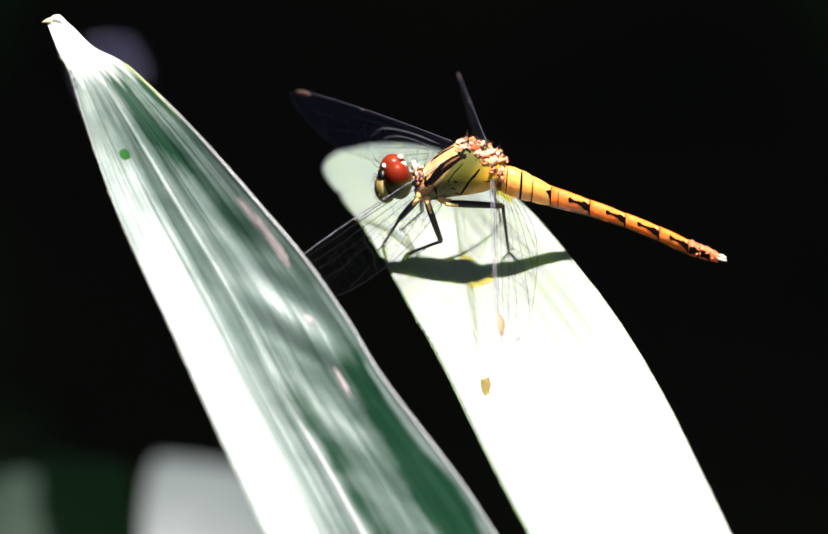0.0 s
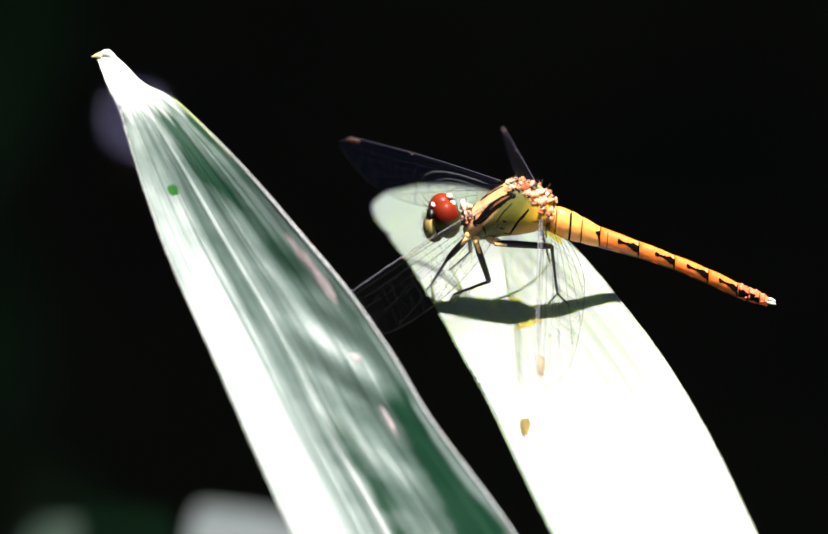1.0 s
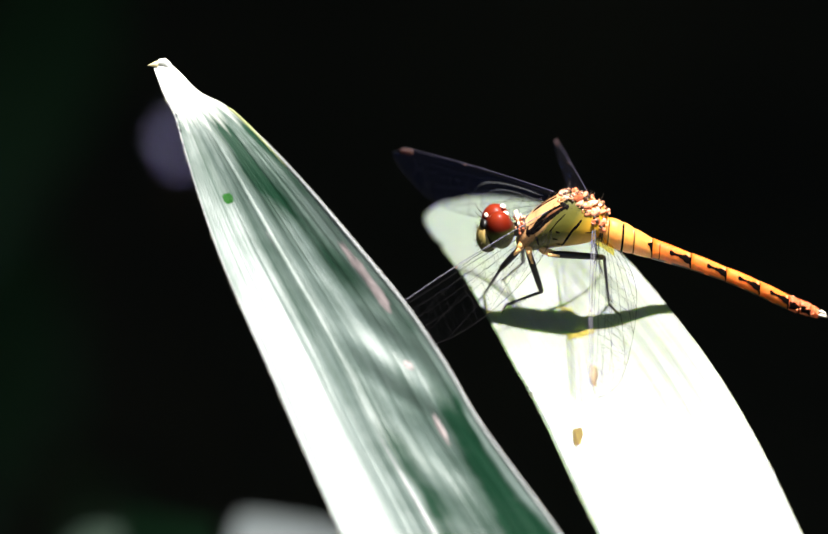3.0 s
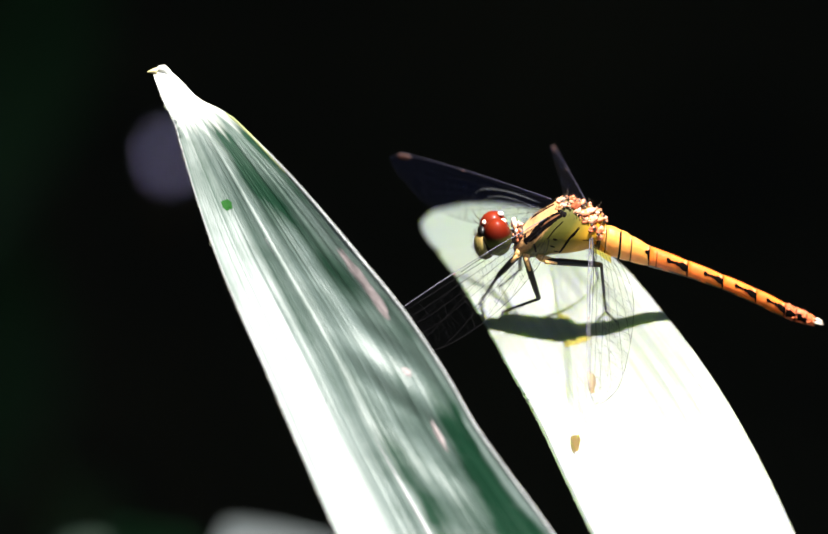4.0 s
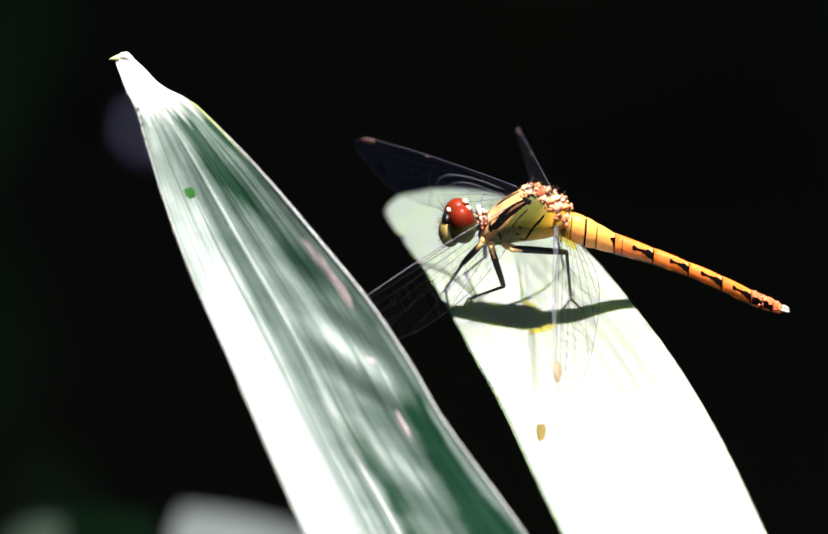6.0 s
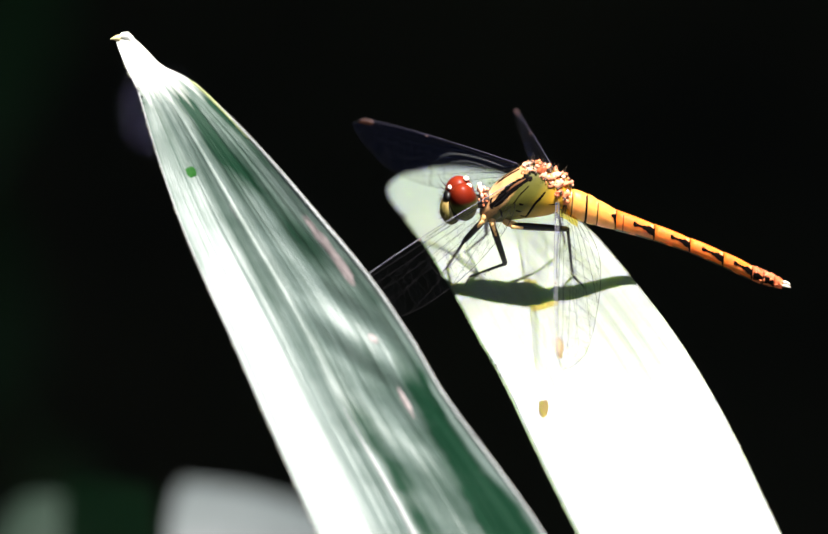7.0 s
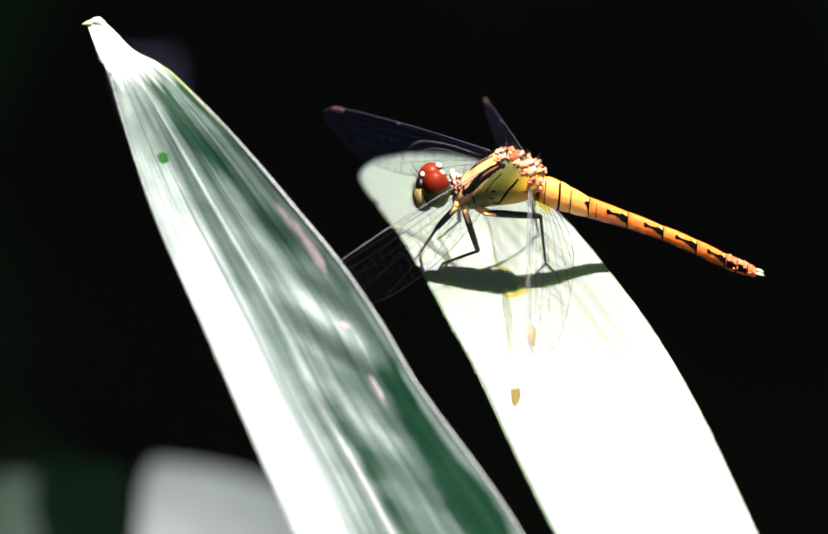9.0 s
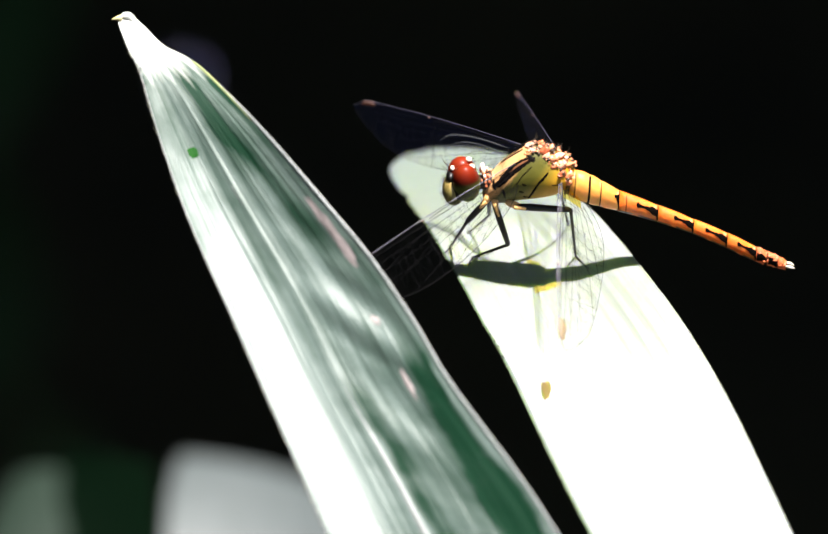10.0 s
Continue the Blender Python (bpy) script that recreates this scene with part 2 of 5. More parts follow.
        pale.inputs["B"].default_value = (*tip_tone, 1)
        nt.links.new(fade.outputs[0], pale.inputs["Factor"])
        nt.links.new(skin, pale.inputs["A"])
        skin = pale.outputs["Result"]
    nt.links.new(skin, b.inputs["Base Color"])
    rr = nt.nodes.new("ShaderNodeMapRange")
    rr.inputs["To Min"].default_value, rr.inputs["To Max"].default_value = rough - 0.08, rough + 0.12
    nt.links.new(spots.outputs["Fac"], rr.inputs["Value"])
    nt.links.new(rr.outputs[0], b.inputs["Roughness"])
    bn = nt.nodes.new("ShaderNodeBump")
    bn.inputs["Strength"].default_value = vein_bump
    bn.inputs["Distance"].default_value = 0.0005
    nt.links.new(mixv.outputs[0], bn.inputs["Height"])
    nt.links.new(bn.outputs["Normal"], b.inputs["Normal"])
    tl = nt.nodes.new("ShaderNodeBsdfTranslucent")
    if through_tint:
        tl.inputs["Color"].default_value = (*through_tint, 1)
    else:
        nt.links.new(dirt.outputs["Result"], tl.inputs["Color"])
    mix = nt.nodes.new("ShaderNodeMixShader")
    mix.inputs["Fac"].default_value = trans
    nt.links.new(b.outputs[0], mix.inputs[1])
    nt.links.new(tl.outputs[0], mix.inputs[2])
    nt.links.new(mix.outputs[0], nt.nodes["Material Output"].inputs["Surface"])
    return m


def island_material(name, stops, rough):
    """Each small plate of a mesh takes its own tone."""
    m = bpy.data.materials.new(name)
    m.use_nodes = True
    nt = m.node_tree
    b = nt.nodes["Principled BSDF"]
    b.inputs["Roughness"].default_value = rough
    b.inputs["Coat Weight"].default_value = 0.3
    geo = nt.nodes.new("ShaderNodeNewGeometry")
    rp = nt.nodes.new("ShaderNodeValToRGB")
    el = rp.color_ramp.elements
    el[0].position, el[0].color = stops[0][0], (*stops[0][1], 1)
    el[1].position, el[1].color = stops[-1][0], (*stops[-1][1], 1)
    for p, c in stops[1:-1]:
        el.new(p).color = (*c, 1)
    nt.links.new(geo.outputs["Random Per Island"], rp.inputs["Fac"])
    nt.links.new(rp.outputs["Color"], b.inputs["Base Color"])
    return m


def wing_material(name, tint, clear=0.9, milky=False):
    m = bpy.data.materials.new(name)
    m.use_nodes = True
    nt = m.node_tree
    nt.nodes.remove(nt.nodes["Principled BSDF"])
    clear_n = nt.nodes.new("ShaderNodeBsdfTransparent")
    gloss = nt.nodes.new("ShaderNodeBsdfDiffuse" if milky else "ShaderNodeBsdfGlossy")
    gloss.inputs["Color"].default_value = (*tint, 1)
    gloss.inputs["Roughness"].default_value = 0.45
    co = nt.nodes.new("ShaderNodeTexCoord")
    wave = nt.nodes.new("ShaderNodeTexNoise")
    wave.inputs["Scale"].default_value = 300
    nt.links.new(co.outputs["Object"], wave.inputs["Vector"])
    bn = nt.nodes.new("ShaderNodeBump")
    bn.inputs["Strength"].default_value = 0.5
    bn.inputs["Distance"].default_value = 0.0004
    nt.links.new(wave.outputs["Fac"], bn.inputs["Height"])
    nt.links.new(bn.outputs["Normal"], gloss.inputs["Normal"])
    mix = nt.nodes.new("ShaderNodeMixShader")
    mix.inputs["Fac"].default_value = 1 - clear
    nt.links.new(clear_n.outputs[0], mix.inputs[1])
    nt.links.new(gloss.outputs[0], mix.inputs[2])
    nt.links.new(mix.outputs[0], nt.nodes["Material Output"].inputs["Surface"])
    return m


# pale stops stand for glare, dark ones for shade across the blade
LIGHT_BANDS = [
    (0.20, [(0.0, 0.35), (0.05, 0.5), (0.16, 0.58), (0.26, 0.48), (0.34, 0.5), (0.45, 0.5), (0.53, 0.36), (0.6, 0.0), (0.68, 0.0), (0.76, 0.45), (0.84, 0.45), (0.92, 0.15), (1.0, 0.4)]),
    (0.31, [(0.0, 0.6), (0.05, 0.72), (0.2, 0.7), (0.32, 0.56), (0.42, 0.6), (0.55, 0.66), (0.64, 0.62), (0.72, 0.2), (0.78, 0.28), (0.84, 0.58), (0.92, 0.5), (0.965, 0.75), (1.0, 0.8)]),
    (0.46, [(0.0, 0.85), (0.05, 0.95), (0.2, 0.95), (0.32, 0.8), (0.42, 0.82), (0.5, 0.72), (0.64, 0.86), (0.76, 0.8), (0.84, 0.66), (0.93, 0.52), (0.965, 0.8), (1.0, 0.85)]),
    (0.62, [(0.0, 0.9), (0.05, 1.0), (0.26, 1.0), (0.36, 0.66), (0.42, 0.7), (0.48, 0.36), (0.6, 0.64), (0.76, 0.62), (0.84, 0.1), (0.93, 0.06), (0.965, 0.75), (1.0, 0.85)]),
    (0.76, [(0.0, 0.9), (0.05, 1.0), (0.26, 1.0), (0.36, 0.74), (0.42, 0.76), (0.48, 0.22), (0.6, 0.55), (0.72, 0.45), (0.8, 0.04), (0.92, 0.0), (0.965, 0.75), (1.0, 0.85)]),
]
LEAF_FRONT = leaf_material("waxy_blade", (0.06, 0.094, 0.077), (0.12, 0.16, 0.144), 0.5, 0.9, 0.08, 26.0, 0.45, 0.3, 0.14, None, (0.55, 0.56, 0.52), LIGHT_BANDS, (0.004, 0.026, 0.012))
LEAF_PERCH = leaf_material("pale_blade", (0.25, 0.283, 0.236), (0.318, 0.352, 0.306), 0.5, 1.0, 0.28, 18.0, 0.2, 0.12, 0.8, (0.26, 0.36, 0.05), (0.215, 0.265, 0.225), soak=0.6, tip_end=0.2)
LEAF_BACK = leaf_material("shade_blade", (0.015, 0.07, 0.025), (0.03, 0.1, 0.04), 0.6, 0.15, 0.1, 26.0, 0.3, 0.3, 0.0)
LEAF_FAR = leaf_material("far_blade", (0.03, 0.072, 0.022), (0.045, 0.09, 0.03), 0.5, 0.4, 0.2)
# grey and dim copies of one leaf skin: dimmer light is put into the colour
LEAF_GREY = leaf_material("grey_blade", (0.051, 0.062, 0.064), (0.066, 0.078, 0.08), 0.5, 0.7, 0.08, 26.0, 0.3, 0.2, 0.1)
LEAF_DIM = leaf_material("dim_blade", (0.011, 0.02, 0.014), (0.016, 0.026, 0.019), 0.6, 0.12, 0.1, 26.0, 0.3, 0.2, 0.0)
STALK = material("green_stalk", (0.08, 0.14, 0.05), 0.45, bump=0.2, scale=300)
MARGIN = material("pale_margin", (0.3, 0.31, 0.22), 0.4, vary=0.3, scale=500)
LIME = material("lime_margin", (0.26, 0.29, 0.13), 0.45, vary=0.3, scale=500)
MIDRIB = material("pale_midrib", (0.21, 0.22, 0.215), 0.35, vary=0.2, scale=500)
SCAR = material("pale_scar", (0.27, 0.225, 0.22), 0.6, vary=0.3, scale=900, bump=0.2)
SPOT = material("green_spot", (0.008, 0.06, 0.006), 0.7, 0.1, vary=0.3, scale=900)
# rolled end shares the blade tip's sun-whitened tone
DRY = material("pale_dry_skin", (0.55, 0.56, 0.52), 0.5, vary=0.15, scale=900, bump=0.2)
NUB = material("tip_tone", (0.6, 0.5, 0.25), 0.5, vary=0.3, scale=900)
DEW = bpy.data.materials.new("dew")
DEW.use_nodes = True
DEW.node_tree.nodes["Principled BSDF"].inputs["Transmission Weight"].default_value = 1.0
DEW.node_tree.nodes["Principled BSDF"].inputs["Roughness"].default_value = 0.02
DEW.node_tree.nodes["Principled BSDF"].inputs["IOR"].default_value = 1.33

ORANGE = material("amber_chitin", (0.86, 0.325, 0.062), 0.42, vary=0.25, scale=900, bump=0.15, coat=0.15, soak=0.5)
AMBER_REAR = material("deep_amber_chitin", (0.84, 0.19, 0.02), 0.42, vary=0.3, scale=900, bump=0.2, coat=0.15, soak=0.5)
TAIL_RED = material("rust_chitin", (0.72, 0.15, 0.05), 0.35, vary=0.45, scale=1400, bump=0.4, coat=0.3, soak=0.3)
TAN = material("tan_chitin", (0.72, 0.4, 0.14), 0.42, vary=0.3, scale=900, bump=0.2)
PINK = island_material("pale_wing_root", [(0.0, (0.35, 0.08, 0.03)), (0.3, (0.7, 0.2, 0.085)), (0.7, (0.78, 0.32, 0.17)), (1.0, (0.84, 0.46, 0.32))], 0.26)
TAN_DARK = material("brown_chitin", (0.2, 0.075, 0.03), 0.4, vary=0.4, scale=900)
MILK = wing_material("sheen_tint", (0.42, 0.43, 0.44), 0.89, True)
NEAR_EDGE = wing_material("pale_wing_edge", (0.26, 0.25, 0.28), 0.84, True)
BLACK = material("black_chitin", (0.005, 0.0045, 0.004), 0.42, 0.35, vary=0.3, scale=900, bump=0.1)
MARK = material("black_mark", (0.003, 0.0015, 0.001), 0.6, 0.05, vary=0.3, scale=900)
DARK = material("dark_brown_chitin", (0.05, 0.025, 0.012), 0.4, vary=0.4, scale=900)
WHITE = material("ivory_chitin", (0.85, 0.75, 0.6), 0.4, vary=0.2, scale=1500)
STIGMA = material("wing_stigma", (0.42, 0.25, 0.22), 0.45, vary=0.3, scale=900, trans=0.3)
VEIN = material("wing_vein", (0.006, 0.005, 0.006), 0.7, 0.1, vary=0.3, scale=900)
COSTA = material("wing_costa", (0.06, 0.055, 0.08), 0.35, vary=0.3, scale=900)
WING = wing_material("wing_film", (0.045, 0.07, 0.3), 0.9, True)
WING_NEAR = wing_material("near_wing_film", (0.04, 0.05, 0.1), 0.996)
PALE_STIGMA = material("pale_wing_stigma", (0.86, 0.82, 0.74), 0.45, vary=0.1, scale=900, trans=0.5)
for tan_spot in (STIGMA, PALE_STIGMA):
    nt_s = tan_spot.node_tree
    last = nt_s.nodes["Material Output"].inputs["Surface"]
    clear_s = nt_s.nodes.new("ShaderNodeBsdfTransparent")
    clear_s.inputs["Color"].default_value = (0.75, 0.5, 0.36, 1) if tan_spot is STIGMA else (0.85, 0.66, 0.4, 1)
    mix_s = nt_s.nodes.new("ShaderNodeMixShader")
    mix_s.inputs["Fac"].default_value = 0.4 if tan_spot is STIGMA else 0.68
    nt_s.links.new(last.links[0].from_socket, mix_s.inputs[1])
    nt_s.links.new(clear_s.outputs[0], mix_s.inputs[2])
    nt_s.links.new(mix_s.outputs[0], last)
AMBER = bpy.data.materials.new("amber_wing_base")
AMBER.use_nodes = True
AMBER.node_tree.nodes.remove(AMBER.node_tree.nodes["Principled BSDF"])
amber_clear = AMBER.node_tree.nodes.new("ShaderNodeBsdfTransparent")
amber_clear.inputs["Color"].default_value = (1.0, 0.78, 0.16, 1)
AMBER.node_tree.links.new(amber_clear.outputs[0], AMBER.node_tree.nodes["Material Output"].inputs["Surface"])
HAIR = material("hair", (0.1, 0.07, 0.04), 0.5)
GROUND = material("leaf_litter", (0.055, 0.043, 0.016), 0.9, vary=0.6, scale=9, bump=0.6, bump_scale=40)
THICKET = material("thicket_leaves", (0.062, 0.062, 0.02), 0.7, spec=0.2, vary=0.5, scale=3)
SHADE_ROOF = material("shade_roof_leaves", (0.03, 0.06, 0.02), 0.7, spec=0.2, vary=0.5, scale=3)
PALE = material("glint_pale", (0.68, 0.66, 0.92), 0.5, vary=0.2, scale=200)


# ---------------------------------------------------------------- mesh tools
def finish(bm, name, mat, smooth=True):
    me = bpy.data.meshes.new(name)
    bm.normal_update()
    bm.to_mesh(me)
    bm.free()
    for f in me.polygons:
        f.use_smooth = smooth
    me.materials.append(mat)
    return me


def part(name, bm, mat, parent, label="", m=None):
    ob = new(name, finish(bm, name, mat))
    ob.parent = parent
    if m is not None:
        ob.matrix_basis = m
    return tagged(ob, label)


def ring_tube(bm, pts, radii, sides=10, squash=1.0, up=(0, 0, 1), caps=True):
    """A tube round a line of points; squash: its width across over its height."""
    pts = [Vector(p) for p in pts]
    rings = []
    for i, p in enumerate(pts):
        d = (pts[min(i + 1, len(pts) - 1)] - pts[max(i - 1, 0)]).normalized()
        side = d.cross(Vector(up))
        if side.length < 1e-6:
            side = d.cross(Vector((1, 0, 0)))
        side.normalize()
        top = side.cross(d).normalized()
        r = radii[i] if hasattr(radii, "__len__") else radii
        rings.append([bm.verts.new(p + side * (math.cos(a) * r * squash) + top * (math.sin(a) * r))
                      for a in (2 * math.pi * k / sides for k in range(sides))])
    for a, b in zip(rings, rings[1:]):
        for k in range(sides):
            bm.faces.new((a[k], a[(k + 1) % sides], b[(k + 1) % sides], b[k]))
    if caps:
        bm.faces.new(rings[0][::-1])
        bm.faces.new(rings[-1])
    return rings


def ball(bm, centre, radii, turn=None, seg=20, rings=12):
    m = Matrix.Translation(centre) @ (turn or Matrix()) @ Matrix.Diagonal((*radii, 1))
    return bmesh.ops.create_uvsphere(bm, u_segments=seg, v_segments=rings, radius=1.0, matrix=m)["verts"]


def smooth_step(a, b, x):
    x = min(1.0, max(0.0, (x - a) / (b - a)))
    return x * x * (3 - 2 * x)


def spline(keys, x):
    """Catmull-Rom through (x, value...) rows."""
    n = len(keys)
    i = 0
    while i < n - 2 and x > keys[i + 1][0]:
        i += 1
    p0, p1, p2, p3 = keys[max(i - 1, 0)], keys[i], keys[i + 1], keys[min(i + 2, n - 1)]
    t = (x - p1[0]) / (p2[0] - p1[0])
    out = []
    for k in range(1, len(p1)):
        m1 = (p2[k] - p0[k]) / (p2[0] - p0[0]) * (p2[0] - p1[0])
        m2 = (p3[k] - p1[k]) / (p3[0] - p1[0]) * (p2[0] - p1[0])
        out.append((2 * t**3 - 3 * t**2 + 1) * p1[k] + (t**3 - 2 * t**2 + t) * m1 + (-2 * t**3 + 3 * t**2) * p2[k] + (t**3 - t**2) * m2)
    return out


def blade_mesh(name, surface, mat, nu=48, nv=150, thick=0.22):
    """surface(u, v) gives mm in the subject's frame; u across, v along. Two skins with a rim between them."""
    grid = [[Vector(surface(i / nu, j / nv)) for i in range(nu + 1)] for j in range(nv + 1)]
    bm = bmesh.new()
    layer = bm.loops.layers.uv.new("UVMap")
    top, low = [], []
    for j in range(nv + 1):
        rt, rl = [], []
        for i in range(nu + 1):
            du = grid[j][min(i + 1, nu)] - grid[j][max(i - 1, 0)]
            dv = grid[min(j + 1, nv)][i] - grid[max(j - 1, 0)][i]
            n = dv.cross(du)
            n = n.normalized() if n.length > 1e-9 else Vector((0, 0, 1))
            if n.z < 0 and abs(n.z) > 0.2:
                n = -n
            edge = min(1.0, 4.0 * min(i, nu - i) / nu + 0.25)
            rt.append(bm.verts.new(grid[j][i] * MM))
            rl.append(bm.verts.new((grid[j][i] - n * thick * edge) * MM))
        top.append(rt)
        low.append(rl)
    uvs = {}
    for j in range(nv + 1):
        for i in range(nu + 1):
            uvs[top[j][i]] = uvs[low[j][i]] = (i / nu, j / nv)
    faces = []
    for j in range(nv):
        for i in range(nu):
            faces.append((top[j][i], top[j + 1][i], top[j + 1][i + 1], top[j][i + 1]))
            faces.append((low[j][i], low[j][i + 1], low[j + 1][i + 1], low[j + 1][i]))
    for j in range(nv):
        faces.append((top[j][0], low[j][0], low[j + 1][0], top[j + 1][0]))
        faces.append((top[j][nu], top[j + 1][nu], low[j + 1][nu], low[j][nu]))
    for i in range(nu):
        faces.append((top[0][i], top[0][i + 1], low[0][i + 1], low[0][i]))
        faces.append((top[nv][i], low[nv][i], low[nv][i + 1], top[nv][i + 1]))
    for q in faces:
        f = bm.faces.new(q)
        for loop in f.loops:
            loop[layer].uv = uvs[loop.vert]
    return bm


def normal_at(surface, u, v):
    p = Vector(surface(u, v))
    n = (Vector(surface(u, min(v + 0.004, 1))) - p).cross(Vector(surface(min(u + 0.01, 1), v)) - p).normalized()
    return n if n.z > 0 else -n


def patch(surface, u, v, du, dv, lift=0.05, seed=0, turns=0.0):
    """A thin raised scar on a blade, round (u, v)."""
    bm = bmesh.new()
    rnd = random.Random(seed)
    rim = []
    n = 18
    wob = [rnd.uniform(0.75, 1.15) for _ in range(n)]
    for k in range(n):
        a = 2 * math.pi * k / n
        uu, vv = u + du * math.cos(a) * wob[k] + turns * math.sin(a), v + dv * math.sin(a) * wob[k]
        rim.append(bm.verts.new((Vector(surface(uu, vv)) + normal_at(surface, uu, vv) * 0.02) * MM))
    inner = []
    for k in range(n):
        a = 2 * math.pi * k / n
        uu, vv = u + 0.6 * (du * math.cos(a) * wob[k] + turns * math.sin(a)), v + 0.6 * dv * math.sin(a) * wob[k]
        inner.append(bm.verts.new((Vector(surface(uu, vv)) + normal_at(surface, uu, vv) * lift) * MM))
    mid = bm.verts.new((Vector(surface(u, v)) + normal_at(surface, u, v) * lift * 1.2) * MM)
    for k in range(n):
        bm.faces.new((rim[k], rim[(k + 1) % n], inner[(k + 1) % n], inner[k]))
        bm.faces.new((inner[k], inner[(k + 1) % n], mid))
    return bm


def line_on(surface, u, v0, v1, r, lift=0.0, steps=60, sides=6, taper=0.1):
    bm = bmesh.new()
    pts, radii = [], []
    for k in range(steps + 1):
        v = v0 + (v1 - v0) * k / steps
        uu = u(v) if callable(u) else u
        uu = min(0.999, max(0.0, uu))
        p = Vector(surface(uu, v)) + normal_at(surface, min(uu, 0.98), v) * lift
        pts.append(p * MM)
        radii.append(r * MM * (0.35 + 0.65 * smooth_step(0, taper, k / steps)))
    ring_tube(bm, pts, radii, sides)
    return bm


def to_base(p):
    """World place to the subject's frame, in metres."""
    return BASE.inverted() @ Vector(p)


# ---------------------------------------------------------------- ground and surroundings
def ground_height(x, y):
    return 0.05 * noise.noise((x * 0.9, y * 0.9, 0)) + 0.02 * noise.noise((x * 4, y * 4, 3))


def build_ground():
    bm = bmesh.new()
    n, size = 240, 14.0
    vs = {}
    for i in range(n + 1):
        for j in range(n + 1):
            x, y = (i / n - 0.5) * size, (j / n - 0.5) * size + 1.0
            z = ground_height(x, y)
            if abs(x) > 3.0 or y > 4.0 or y < -3.0:
                z += 0.1
            vs[i, j] = bm.verts.new((x, y, z))
    for i in range(n):
        for j in range(n):
            bm.faces.new((vs[i, j], vs[i + 1, j], vs[i + 1, j + 1], vs[i, j + 1]))
    ob = new("ground", finish(bm, "ground", GROUND))
    tagged(ob, "dark brown forest soil with leaf litter in deep shade", "ground", kind="structure")
    far = bmesh.new()
    ring_a, ring_b = [], []
    for k in range(64):
        a = 2 * math.pi * k / 64
        ring_a.append(far.verts.new((5.5 * math.cos(a), 1 + 5.5 * math.sin(a), -0.12)))
        ring_b.append(far.verts.new((900 * math.cos(a), 1 + 900 * math.sin(a), -0.12)))
    for k in range(64):
        far.faces.new((ring_a[k], ring_b[k], ring_b[(k + 1) % 64], ring_a[(k + 1) % 64]))
    ob = new("ground_far", finish(far, "ground_far", GROUND))
    tagged(ob, "dark forest soil reaching into the distance", "ground", kind="structure")


def leaf_cloud(name, mat, count, place, size, seed):
    """Many small bent leaves, two faces each, in one mesh."""
    rnd = random.Random(seed)
    verts, faces = [], []
    made = 0
    while made < count:
        p = place(rnd)
        if p is None:
            continue
        made += 1
        e = Euler((rnd.uniform(-0.9, 0.9), rnd.uniform(-0.9, 0.9), rnd.uniform(0, 6.3))).to_matrix()
        s = size * rnd.uniform(0.6, 1.5)
        base = len(verts)
        for q in ((0, -1, 0), (0.3, -0.2, 0.08), (0.22, 0.5, 0.05), (0, 1, -0.1), (-0.22, 0.5, 0.05), (-0.3, -0.2, 0.08), (0, 0.1, -0.02)):
            verts.append(Vector(p) + e @ (Vector(q) * s))
        for k in range(6):
            faces.append((base + k, base + (k + 1) % 6, base + 6))
    me = bpy.data.meshes.new(name)
    me.from_pydata([tuple(v) for v in verts], [], faces)
    me.materials.append(mat)
    return new(name, me)


GLINT = BASE @ Vector((-0.0599, 0.0279, -0.7))


